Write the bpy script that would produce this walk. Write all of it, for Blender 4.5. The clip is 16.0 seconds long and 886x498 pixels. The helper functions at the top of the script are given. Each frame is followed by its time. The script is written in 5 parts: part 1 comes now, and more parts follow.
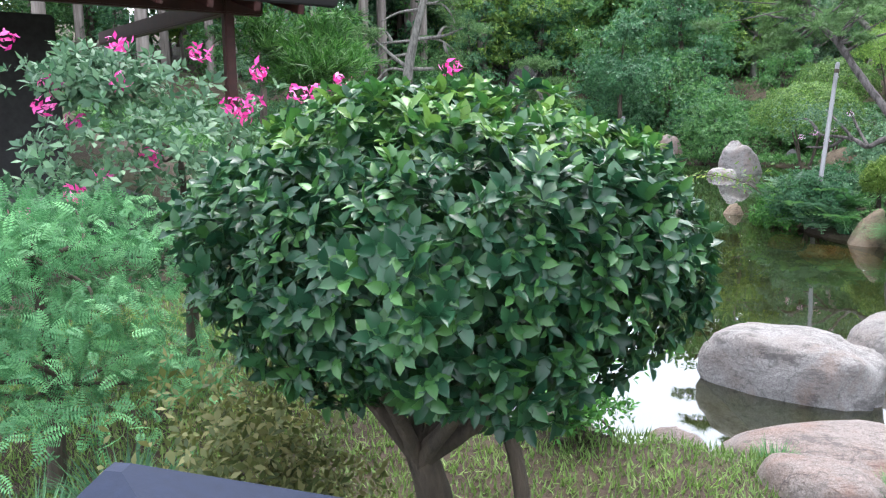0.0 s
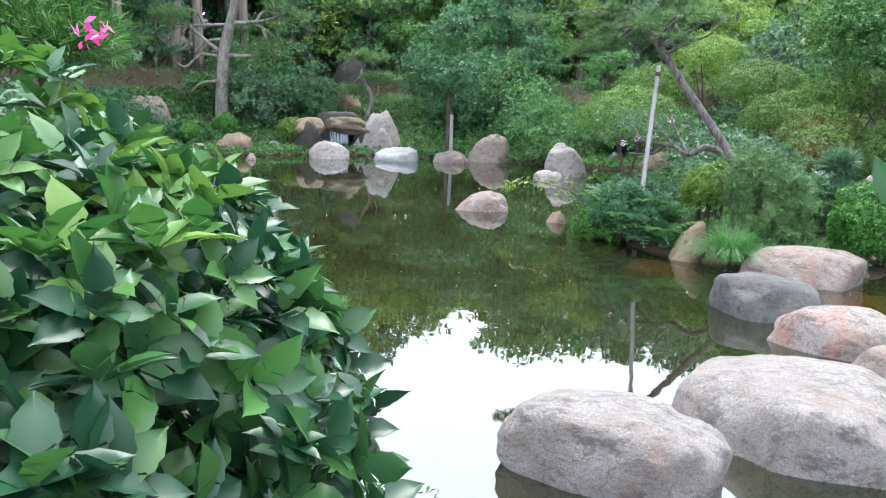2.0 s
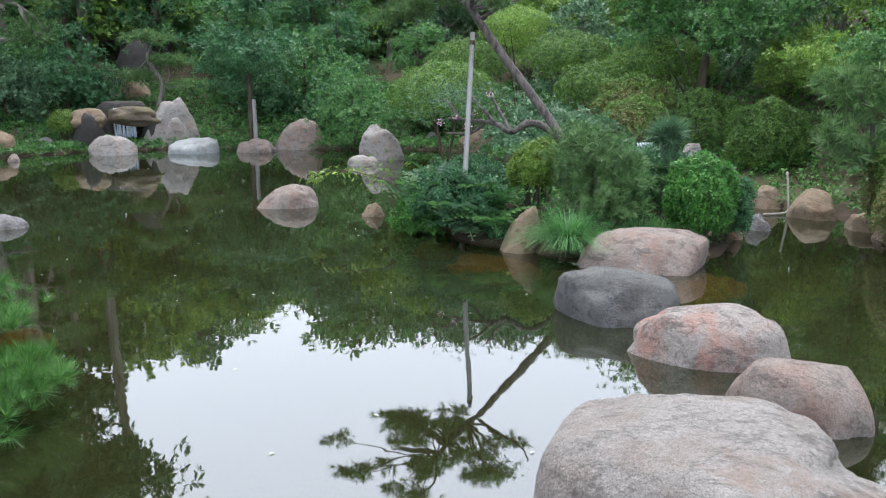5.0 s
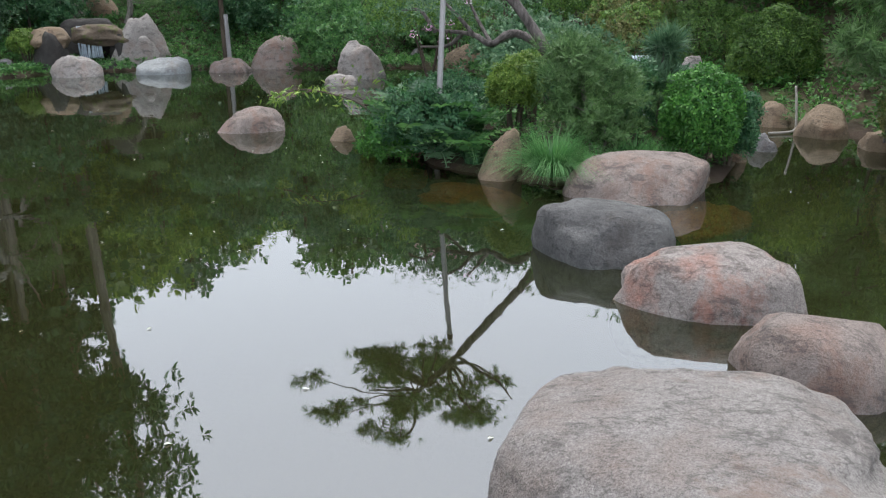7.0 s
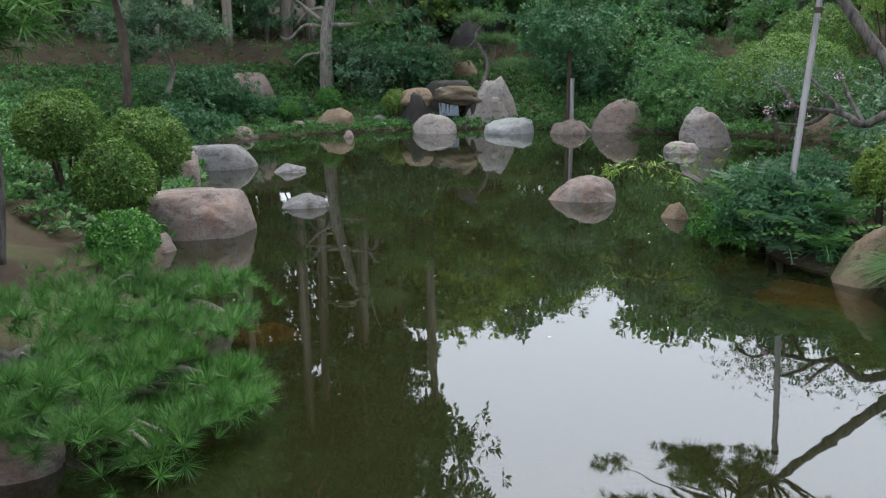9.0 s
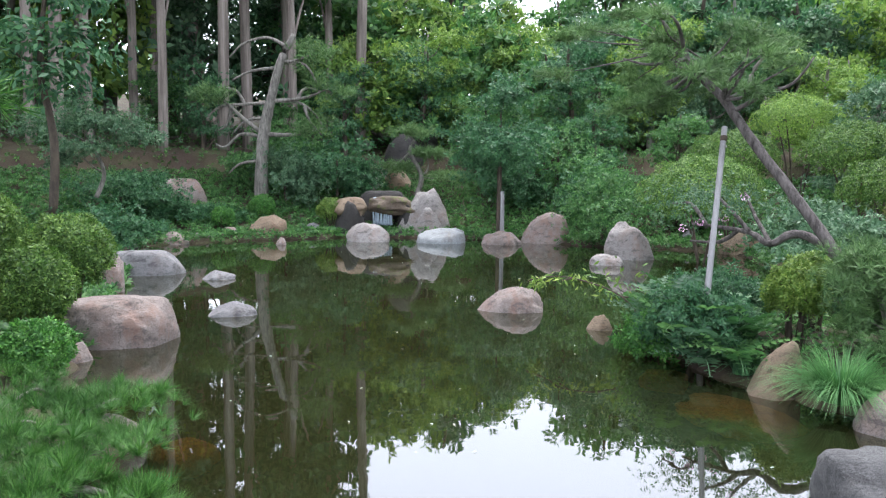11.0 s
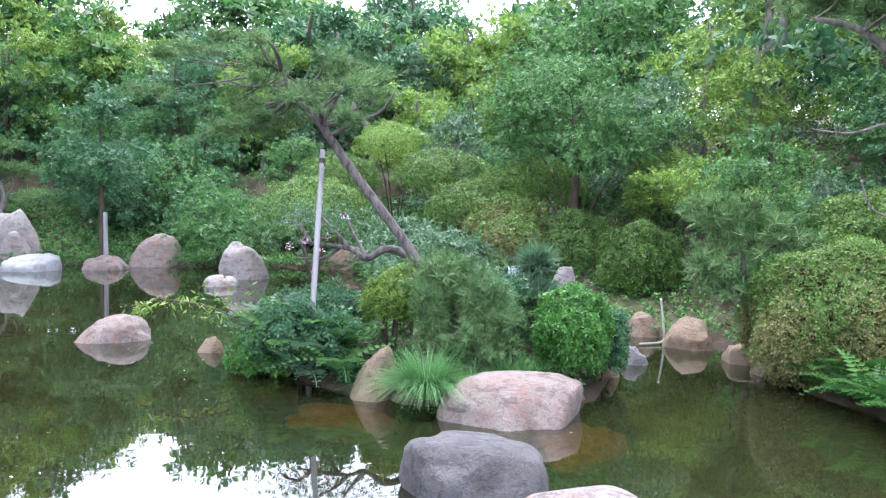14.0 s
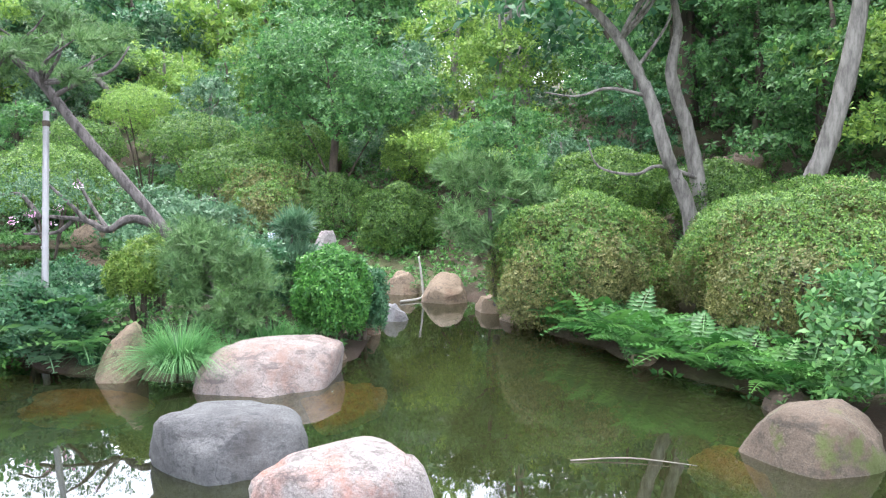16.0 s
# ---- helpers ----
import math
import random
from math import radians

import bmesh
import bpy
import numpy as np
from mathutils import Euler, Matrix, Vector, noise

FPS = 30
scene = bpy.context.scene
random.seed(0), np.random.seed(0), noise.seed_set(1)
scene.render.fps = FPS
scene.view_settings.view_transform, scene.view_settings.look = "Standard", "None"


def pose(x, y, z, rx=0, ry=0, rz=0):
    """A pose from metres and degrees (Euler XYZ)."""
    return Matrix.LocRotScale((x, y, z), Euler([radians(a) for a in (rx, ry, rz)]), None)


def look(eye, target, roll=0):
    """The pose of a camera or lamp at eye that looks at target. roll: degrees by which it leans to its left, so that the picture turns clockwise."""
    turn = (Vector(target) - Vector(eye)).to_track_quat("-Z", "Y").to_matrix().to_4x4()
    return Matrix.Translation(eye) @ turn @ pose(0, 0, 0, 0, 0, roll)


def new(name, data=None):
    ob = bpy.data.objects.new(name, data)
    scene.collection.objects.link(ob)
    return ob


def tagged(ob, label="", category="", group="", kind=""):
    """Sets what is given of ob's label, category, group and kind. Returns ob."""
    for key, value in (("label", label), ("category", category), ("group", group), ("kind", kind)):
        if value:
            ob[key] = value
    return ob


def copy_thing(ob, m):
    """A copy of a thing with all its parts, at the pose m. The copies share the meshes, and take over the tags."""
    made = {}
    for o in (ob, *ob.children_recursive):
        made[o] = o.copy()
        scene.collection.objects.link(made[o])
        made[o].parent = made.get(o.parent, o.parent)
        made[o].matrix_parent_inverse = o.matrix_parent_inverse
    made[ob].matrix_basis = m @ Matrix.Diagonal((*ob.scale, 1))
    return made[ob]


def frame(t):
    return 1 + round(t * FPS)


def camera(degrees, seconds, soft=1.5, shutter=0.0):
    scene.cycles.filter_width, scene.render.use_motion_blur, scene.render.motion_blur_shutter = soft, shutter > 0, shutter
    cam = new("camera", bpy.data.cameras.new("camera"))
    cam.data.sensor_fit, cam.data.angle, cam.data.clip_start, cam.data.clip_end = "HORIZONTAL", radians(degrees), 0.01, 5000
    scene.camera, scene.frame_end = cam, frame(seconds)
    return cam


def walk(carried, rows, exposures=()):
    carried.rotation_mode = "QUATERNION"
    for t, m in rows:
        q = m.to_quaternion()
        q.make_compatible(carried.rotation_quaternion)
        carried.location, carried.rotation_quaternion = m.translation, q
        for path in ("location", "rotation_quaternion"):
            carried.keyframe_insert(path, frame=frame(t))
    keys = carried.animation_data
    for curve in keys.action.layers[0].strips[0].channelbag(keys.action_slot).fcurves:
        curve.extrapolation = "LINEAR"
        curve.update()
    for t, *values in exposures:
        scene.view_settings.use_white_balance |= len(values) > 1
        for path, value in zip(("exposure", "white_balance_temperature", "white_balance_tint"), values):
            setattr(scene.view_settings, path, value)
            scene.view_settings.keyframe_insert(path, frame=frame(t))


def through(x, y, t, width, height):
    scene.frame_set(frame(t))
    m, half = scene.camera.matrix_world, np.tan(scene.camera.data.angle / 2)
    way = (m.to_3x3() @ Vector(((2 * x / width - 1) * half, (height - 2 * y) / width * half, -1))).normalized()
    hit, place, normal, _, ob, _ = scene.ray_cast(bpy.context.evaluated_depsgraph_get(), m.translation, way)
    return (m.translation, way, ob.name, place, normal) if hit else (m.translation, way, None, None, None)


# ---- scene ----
cam = camera(60.2, 16.0, soft=1.2)
PATH = [
    (0, (-0.007, -0.489, 1.726), (1.168, 1.086, 1.355), 0.0),
    (0.5, (0.358, -0.347, 1.676), (1.647, 1.126, 1.263), 2.2),
    (1, (0.694, -0.188, 1.661), (2.059, 1.212, 1.241), 2.7),
    (1.5, (0.992, -0.008, 1.722), (2.476, 1.29, 1.386), 1.1),
    (2, (1.285, 0.214, 1.734), (2.762, 1.508, 1.356), 2.0),
    (2.5, (1.454, 0.343, 1.771), (3.003, 1.52, 1.306), 1.4),
    (3, (1.589, 0.439, 1.809), (3.214, 1.523, 1.383), 1.2),
    (3.2, (1.672, 0.472, 1.787), (3.323, 1.519, 1.367), 1.3),
    (5.3, (2.697, 0.992, 1.653), (4.424, 1.911, 1.239), -0.1),
    (5.5, (2.777, 1.039, 1.629), (4.48, 1.996, 1.202), -0.5),
    (6, (2.934, 1.112, 1.591), (4.683, 1.929, 1.069), 0.4),
    (6.5, (3.105, 1.108, 1.588), (4.891, 1.785, 0.995), 1.1),
    (7, (3.356, 1.071, 1.575), (5.04, 1.96, 0.963), -0.7),
    (7.5, (3.544, 1.093, 1.591), (5.126, 2.143, 0.961), 0.6),
    (8, (3.608, 1.182, 1.619), (5.059, 2.394, 0.967), -0.9),
    (8.5, (3.6, 1.214, 1.698), (4.859, 2.661, 1.13), -0.8),
    (8.7, (3.635, 1.244, 1.719), (4.823, 2.765, 1.196), -0.4),
    (10.8, (3.635, 1.194, 1.778), (4.935, 2.701, 1.583), 0.6),
    (11, (3.643, 1.174, 1.786), (4.986, 2.643, 1.594), 0.7),
    (11.5, (3.644, 1.169, 1.78), (5.09, 2.54, 1.608), 1.0),
    (12, (3.641, 1.149, 1.797), (5.189, 2.405, 1.64), 1.0),
    (12.5, (3.647, 1.118, 1.803), (5.3, 2.236, 1.659), 1.0),
    (13, (3.639, 1.085, 1.806), (5.374, 2.071, 1.673), 1.0),
    (13.5, (3.65, 1.055, 1.801), (5.46, 1.897, 1.677), 0.8),
    (14, (3.664, 1.025, 1.79), (5.543, 1.696, 1.662), 0.8),
    (14.5, (3.664, 1.0, 1.787), (5.588, 1.525, 1.631), 0.9),
    (15, (3.664, 1.003, 1.772), (5.62, 1.378, 1.6), -0.3),
    (15.5, (3.699, 1.026, 1.764), (5.678, 1.257, 1.584), -0.6),
    (16, (3.696, 0.91, 1.741), (5.683, 0.994, 1.529), -0.5),
]
walk(cam, [(t, look(eye, target, roll)) for t, eye, target, roll in PATH],
     [(0, 2.08, 6150, 13), (1.5, 2.2, 6150, 11), (2.5, 2.05, 6200, 11), (3, 1.98, 6200, 12), (5.5, 1.46, 6350, 10), (6.5, 1.28, 6450, 11), (8.5, 1.08, 6450, 10), (11, 1.78, 6250, 14), (12.5, 2.08, 6050, 17), (14, 2.3, 5950, 20), (15, 2.42, 6100, 17), (16, 2.52, 6250, 14)])


# ---- light: a bright overcast sky with a wide, weak sun ----
SUN_ELEV, SUN_TURN = radians(72), radians(58)
world = bpy.data.worlds.new("overcast_sky")
scene.world = world
world.use_nodes = True
wn, wl = world.node_tree.nodes, world.node_tree.links
sky = wn.new("ShaderNodeTexSky")
sky.sky_type, sky.sun_disc = "NISHITA", False
sky.sun_elevation, sky.sun_rotation = SUN_ELEV, SUN_TURN
sky.air_density, sky.dust_density = 1.0, 4.0
cloud = wn.new("ShaderNodeMix")
cloud.data_type = "RGBA"
cloud.inputs["Factor"].default_value = 0.7
cloud.inputs[7].default_value = (9.3, 9.6, 10.0, 1)
wl.new(sky.outputs[0], cloud.inputs[6])
back = wn["Background"]
back.inputs["Strength"].default_value = 0.125
wl.new(cloud.outputs[2], back.inputs["Color"])
lamp = bpy.data.lights.new("sun", "SUN")
lamp.energy, lamp.angle, lamp.color = 1.5, radians(30), (1.0, 0.97, 0.92)
sun = new("sun", lamp)
sun.matrix_world = look((0, 0, 30), (-10 * math.sin(SUN_TURN), -10 * math.cos(SUN_TURN), 30 - 10 * math.tan(SUN_ELEV)))


# ---- materials ----
def nodes_of(name):
    m = bpy.data.materials.new(name)
    m.use_nodes = True
    return m, m.node_tree.nodes, m.node_tree.links, m.node_tree.nodes["Principled BSDF"]


def ramp(n, l, fac, stops):
    r = n.new("ShaderNodeValToRGB")
    while len(r.color_ramp.elements) < len(stops):
        r.color_ramp.elements.new(0.5)
    for e, (p, c) in zip(r.color_ramp.elements, stops):
        e.position, e.color = p, (*c, 1)
    l.new(fac, r.inputs[0])
    return r.outputs[0]


def noise_at(n, l, scale, detail=6, rough=0.6, stretch=None):
    c = n.new("ShaderNodeTexCoord")
    t = n.new("ShaderNodeTexNoise")
    t.inputs["Scale"].default_value, t.inputs["Detail"].default_value, t.inputs["Roughness"].default_value = scale, detail, rough
    if stretch:
        mp = n.new("ShaderNodeMapping")
        mp.inputs["Scale"].default_value = stretch
        l.new(c.outputs["Object"], mp.inputs[0])
        l.new(mp.outputs[0], t.inputs[0])
    else:
        l.new(c.outputs["Object"], t.inputs[0])
    return t.outputs[0]


def mix(n, l, fac, a, b, kind="MIX"):
    m = n.new("ShaderNodeMix")
    m.data_type, m.blend_type = "RGBA", kind
    for i, v in ((0, fac), (6, a), (7, b)):
        if hasattr(v, "links"):
            l.new(v, m.inputs[i])
        elif i == 0:
            m.inputs[i].default_value = v
        else:
            m.inputs[i].default_value = (*v, 1)
    return m.outputs[2]


def bump(n, l, p, height, strength, dist):
    b = n.new("ShaderNodeBump")
    b.inputs["Strength"].default_value, b.inputs["Distance"].default_value = strength, dist
    l.new(height, b.inputs["Height"])
    l.new(b.outputs[0], p.inputs["Normal"])


GREEN = (1.05, 1.30, 1.45)


def leaf_material(name, dark, mid, light, rough=0.5, through=0.33, sheen=0.38):
    """Leaves that differ one by one and in drifts; light passes through them in part."""
    m, n, l, p = nodes_of(name)
    dark, mid, light = [tuple(c * k for c, k in zip(v, GREEN)) for v in (dark, mid, light)]
    geo = n.new("ShaderNodeNewGeometry")
    inst = n.new("ShaderNodeObjectInfo")
    add = n.new("ShaderNodeMath")
    add.operation = "ADD"
    l.new(geo.outputs["Random Per Island"], add.inputs[0])
    l.new(inst.outputs["Random"], add.inputs[1])
    wrap = n.new("ShaderNodeMath")
    wrap.operation = "FRACT"
    l.new(add.outputs[0], wrap.inputs[0])
    per = ramp(n, l, wrap.outputs[0], [(0.0, dark), (0.5, mid), (0.93, light), (1.0, tuple(min(1, c * 1.25) for c in light))])
    drift = ramp(n, l, noise_at(n, l, 1.6, 3), [(0.3, (0.72, 0.76, 0.72)), (0.7, (1.2, 1.15, 1.0))])
    col = mix(n, l, 1.0, per, drift, "MULTIPLY")
    l.new(col, p.inputs["Base Color"])
    p.inputs["Roughness"].default_value = rough
    p.inputs["Specular IOR Level"].default_value = sheen
    tr = n.new("ShaderNodeBsdfTranslucent")
    l.new(col, tr.inputs[0])
    mx = n.new("ShaderNodeMixShader")
    mx.inputs[0].default_value = through
    l.new(p.outputs[0], mx.inputs[1])
    l.new(tr.outputs[0], mx.inputs[2])
    l.new(mx.outputs[0], n["Material Output"].inputs[0])
    return m


def stone_material(name, base, tint, dark, moss=0.0):
    m, n, l, p = nodes_of(name)
    big = noise_at(n, l, 2.2, 5, 0.62)
    fine = noise_at(n, l, 55, 5, 0.8)
    vein = noise_at(n, l, 5.5, 8, 0.72, (1, 2.4, 1.6))
    col = ramp(n, l, big, [(0.32, tint), (0.5, base), (0.68, tuple(min(0.85, c * 1.18) for c in base))])
    col = mix(n, l, ramp(n, l, vein, [(0.53, (0, 0, 0)), (0.66, (0.8, 0.8, 0.8))]), col, dark)
    pit = noise_at(n, l, 16, 6, 0.75)
    grain = noise_at(n, l, 150, 3, 0.7)
    col = mix(n, l, 0.8, col, ramp(n, l, grain, [(0.36, (0.62, 0.60, 0.60)), (0.5, (1, 1, 1)), (0.64, (1.28, 1.27, 1.26))]), "MULTIPLY")
    col = mix(n, l, 0.9, col, ramp(n, l, fine, [(0.32, (0.55, 0.53, 0.53)), (0.46, (0.95, 0.95, 0.95)), (0.68, (1.22, 1.21, 1.2))]), "MULTIPLY")
    col = mix(n, l, ramp(n, l, pit, [(0.59, (0, 0, 0)), (0.70, (0.5, 0.5, 0.5))]), col, dark)
    patch = ramp(n, l, noise_at(n, l, 1.3, 7, 0.7, (1, 1.3, .6)), [(0.56, (0, 0, 0)), (0.64, (0.6, 0.6, 0.6))])
    col = mix(n, l, patch, col, tuple(c * k for c, k in zip(tint, (1.0, .82, .72))))
    stain = noise_at(n, l, 3.4, 7, 0.72, (1, 1.5, 2.2))
    col = mix(n, l, ramp(n, l, stain, [(0.55, (0, 0, 0)), (0.62, (0.7, 0.7, 0.7))]), col, dark)
    crack = noise_at(n, l, 1.7, 5, 0.55, (1, 1.6, 1))
    line = ramp(n, l, crack, [(0.492, (0, 0, 0)), (0.5, (0.6, 0.6, 0.6)), (0.508, (0, 0, 0))])
    col = mix(n, l, line, col, dark)
    if moss:
        col = mix(n, l, ramp(n, l, noise_at(n, l, 4.0, 6), [(1 - moss, (0, 0, 0)), (1.08 - moss, (1, 1, 1))]), col, (0.070, 0.088, 0.020))
    l.new(col, p.inputs["Base Color"])
    p.inputs["Roughness"].default_value = 0.82
    add = n.new("ShaderNodeMath")
    add.operation = "MULTIPLY_ADD"
    add.inputs[1].default_value = 0.35
    l.new(fine, add.inputs[0])
    l.new(vein, add.inputs[2])
    bump(n, l, p, add.outputs[0], 1.0, 0.04)
    return m


def bark_material(name, a, b, scale=9, stretch=(1, 1, 0.25)):
    m, n, l, p = nodes_of(name)
    t = noise_at(n, l, scale, 7, 0.7, stretch)
    l.new(ramp(n, l, t, [(0.35, a), (0.62, b)]), p.inputs["Base Color"])
    p.inputs["Roughness"].default_value = 0.9
    bump(n, l, p, t, 0.9, 0.03)
    return m


def plain_material(name, color, rough=0.6, vary=0.25, scale=12, metal=0.0):
    m, n, l, p = nodes_of(name)
    t = noise_at(n, l, scale, 5)
    l.new(ramp(n, l, t, [(0.3, tuple(c * (1 - vary) for c in color)), (0.7, tuple(min(1, c * (1 + vary)) for c in color))]), p.inputs["Base Color"])
    p.inputs["Roughness"].default_value, p.inputs["Metallic"].default_value = rough, metal
    bump(n, l, p, t, 0.2, 0.01)
    return m


def water_material():
    """Murky green pond: clear enough for shallow stones, a mirror at a low angle."""
    m, n, l, p = nodes_of("pond_water")
    mud = n.new("ShaderNodeBsdfDiffuse")
    l.new(ramp(n, l, noise_at(n, l, 0.35, 4), [(0.3, (0.014, 0.0175, 0.0065)), (0.7, (0.021, 0.025, 0.0095))]), mud.inputs[0])
    clear = n.new("ShaderNodeBsdfTransparent")
    clear.inputs[0].default_value = (0.80, 0.60, 0.24, 1)
    body = n.new("ShaderNodeMixShader")
    body.inputs[0].default_value = 0.42
    l.new(mud.outputs[0], body.inputs[1])
    l.new(clear.outputs[0], body.inputs[2])
    gloss = n.new("ShaderNodeBsdfGlossy")
    gloss.inputs["Roughness"].default_value = 0.015
    gloss.inputs["Color"].default_value = (0.95, 0.97, 1.0, 1)
    fr = n.new("ShaderNodeFresnel")
    fr.inputs["IOR"].default_value = 2.45
    b = n.new("ShaderNodeBump")
    b.inputs["Strength"].default_value, b.inputs["Distance"].default_value = 0.05, 0.02
    l.new(noise_at(n, l, 3.0, 2, 0.5, (1, 1, 1)), b.inputs["Height"])
    l.new(b.outputs[0], gloss.inputs["Normal"])
    top = n.new("ShaderNodeMixShader")
    l.new(fr.outputs[0], top.inputs[0])
    l.new(body.outputs[0], top.inputs[1])
    l.new(gloss.outputs[0], top.inputs[2])
    l.new(top.outputs[0], n["Material Output"].inputs[0])
    return m


def ground_material():
    m, n, l, p = nodes_of("garden_soil_and_moss")
    a, b = noise_at(n, l, 0.7, 6), noise_at(n, l, 22, 5, 0.7)
    col = ramp(n, l, a, [(0.40, (0.034, 0.021, 0.013)), (0.55, (0.042, 0.036, 0.016)), (0.68, (0.055, 0.075, 0.024))])
    col = mix(n, l, 0.7, col, ramp(n, l, b, [(0.3, (0.5, 0.48, 0.45)), (0.7, (1.35, 1.3, 1.2))]), "MULTIPLY")
    l.new(col, p.inputs["Base Color"])
    p.inputs["Roughness"].default_value = 0.95
    bump(n, l, p, b, 0.8, 0.03)
    return m


M_WATER, M_GROUND = water_material(), ground_material()
M_PALE = stone_material("pale_granite", (0.225, 0.215, 0.209), (0.185, 0.155, 0.142), (0.075, 0.069, 0.067))
M_PINK = stone_material("pink_granite", (0.205, 0.175, 0.162), (0.190, 0.128, 0.107), (0.070, 0.061, 0.058))
M_CRUST = stone_material("red_crusted_granite", (0.235, 0.215, 0.205), (0.270, 0.135, 0.105), (0.070, 0.058, 0.055))
M_GREY = stone_material("grey_granite", (0.165, 0.166, 0.172), (0.110, 0.110, 0.118), (0.042, 0.042, 0.046))
M_SLATE = stone_material("dark_grey_granite", (0.092, 0.095, 0.098), (0.046, 0.048, 0.051), (0.026, 0.026, 0.030))
M_SILT = stone_material("amber_silted_rock", (0.55, 0.30, 0.05), (0.45, 0.22, 0.035), (0.25, 0.13, 0.03))
M_SILT.node_tree.nodes["Principled BSDF"].inputs["Roughness"].default_value = 0.6
M_TAN = stone_material("tan_sandstone", (0.184, 0.140, 0.097), (0.145, 0.106, 0.073), (0.058, 0.044, 0.029))
M_BLUE = stone_material("blue_white_stone", (0.251, 0.271, 0.281), (0.213, 0.232, 0.242), (0.145, 0.154, 0.165))
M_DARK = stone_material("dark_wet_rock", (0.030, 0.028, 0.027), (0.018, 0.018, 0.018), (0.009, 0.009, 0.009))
M_MOSSY = stone_material("mossy_rock", (0.110, 0.085, 0.062), (0.085, 0.062, 0.044), (0.036, 0.029, 0.021), 0.47)
L_HOLLY = leaf_material("holly_leaf", (0.009, 0.034, 0.017), (0.016, 0.053, 0.023), (0.042, 0.100, 0.024), 0.36, 0.2, 0.4)
# lighter yellow green holly leaf: light from above put into the colour
L_HOLLY_LIT = leaf_material("top_lit_holly_leaf", (0.026, 0.078, 0.020), (0.050, 0.120, 0.022), (0.105, 0.165, 0.030), 0.35, 0.3, 0.4)
L_AZALEA = leaf_material("azalea_leaf", (0.022, 0.050, 0.009), (0.054, 0.105, 0.017), (0.120, 0.175, 0.034), 0.55)
L_AZALEA_FRESH = leaf_material("fresh_azalea_leaf", (0.027, 0.059, 0.011), (0.066, 0.125, 0.020), (0.145, 0.205, 0.040), 0.55)
L_AZALEA_TAN = leaf_material("azalea_leaf_tan", (0.042, 0.050, 0.012), (0.105, 0.100, 0.026), (0.190, 0.150, 0.060), 0.55)
L_BOX = leaf_material("boxwood_leaf", (0.020, 0.072, 0.013), (0.048, 0.140, 0.022), (0.105, 0.220, 0.040), 0.5)
L_LIME = leaf_material("lime_leaf", (0.060, 0.105, 0.015), (0.105, 0.160, 0.023), (0.185, 0.220, 0.045), 0.5)
L_PINE = leaf_material("pine_needle", (0.036, 0.070, 0.022), (0.076, 0.130, 0.040), (0.135, 0.195, 0.070), 0.55)
L_PINE_NEAR = leaf_material("young_pine_needle", (0.014, 0.050, 0.008), (0.035, 0.102, 0.015), (0.085, 0.165, 0.034), 0.5)
L_DEEP = leaf_material("evergreen_leaf", (0.020, 0.064, 0.030), (0.040, 0.102, 0.042), (0.076, 0.150, 0.062), 0.5, 0.36)
L_MID = leaf_material("broad_leaf", (0.030, 0.080, 0.026), (0.058, 0.130, 0.036), (0.105, 0.190, 0.055), 0.55, 0.4)
L_YELLOW = leaf_material("yellow_green_leaf", (0.070, 0.120, 0.022), (0.125, 0.195, 0.035), (0.215, 0.270, 0.055), 0.55, 0.42)
L_GREYGREEN = leaf_material("grey_green_leaf", (0.036, 0.078, 0.040), (0.066, 0.120, 0.060), (0.120, 0.175, 0.095), 0.5)
L_JUNIPER = leaf_material("feathery_juniper", (0.045, 0.125, 0.048), (0.080, 0.190, 0.072), (0.130, 0.260, 0.105), 0.6)
L_FERN = leaf_material("fern_frond", (0.020, 0.066, 0.014), (0.042, 0.115, 0.022), (0.085, 0.175, 0.038), 0.5, 0.3)
L_GRASS = leaf_material("grass_blade", (0.040, 0.115, 0.035), (0.072, 0.175, 0.048), (0.135, 0.235, 0.080), 0.5, 0.3)
L_LAWN = leaf_material("lawn_blade", (0.080, 0.120, 0.025), (0.125, 0.180, 0.035), (0.190, 0.220, 0.070), 0.6, 0.3)
L_PETAL = leaf_material("magenta_petal", (0.50, 0.02, 0.16), (0.66, 0.04, 0.25), (0.80, 0.16, 0.42), 0.5, 0.3)
L_PALEPETAL = leaf_material("pale_pink_petal", (0.55, 0.20, 0.36), (0.66, 0.30, 0.48), (0.75, 0.48, 0.60), 0.5, 0.3)
L_DRY = leaf_material("dry_leaf", (0.20, 0.15, 0.08), (0.45, 0.40, 0.30), (0.70, 0.66, 0.55), 0.7, 0.1)
B_PINE = bark_material("pine_bark", (0.026, 0.022, 0.021), (0.125, 0.112, 0.108), 22)
B_GREY = bark_material("grey_lichen_bark", (0.060, 0.056, 0.050), (0.210, 0.200, 0.180), 14)
B_CEDAR = bark_material("cedar_bark", (0.085, 0.070, 0.060), (0.230, 0.200, 0.180), 6, (1, 1, 0.08))
B_DARK = bark_material("dark_bark", (0.025, 0.020, 0.015), (0.080, 0.062, 0.045))
B_POLE = bark_material("weathered_pole", (0.150, 0.148, 0.155), (0.300, 0.298, 0.310), 7, (1, 1, 0.06))
M_ROOF = plain_material("dark_roof_tile", (0.008, 0.007, 0.007), 0.8)
M_RED = plain_material("dark_red_timber", (0.040, 0.010, 0.008), 0.6, 0.35, 9)
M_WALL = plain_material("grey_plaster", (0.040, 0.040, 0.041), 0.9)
M_NAVY = plain_material("navy_canvas", (0.007, 0.013, 0.032), 0.9, 0.15, 40)
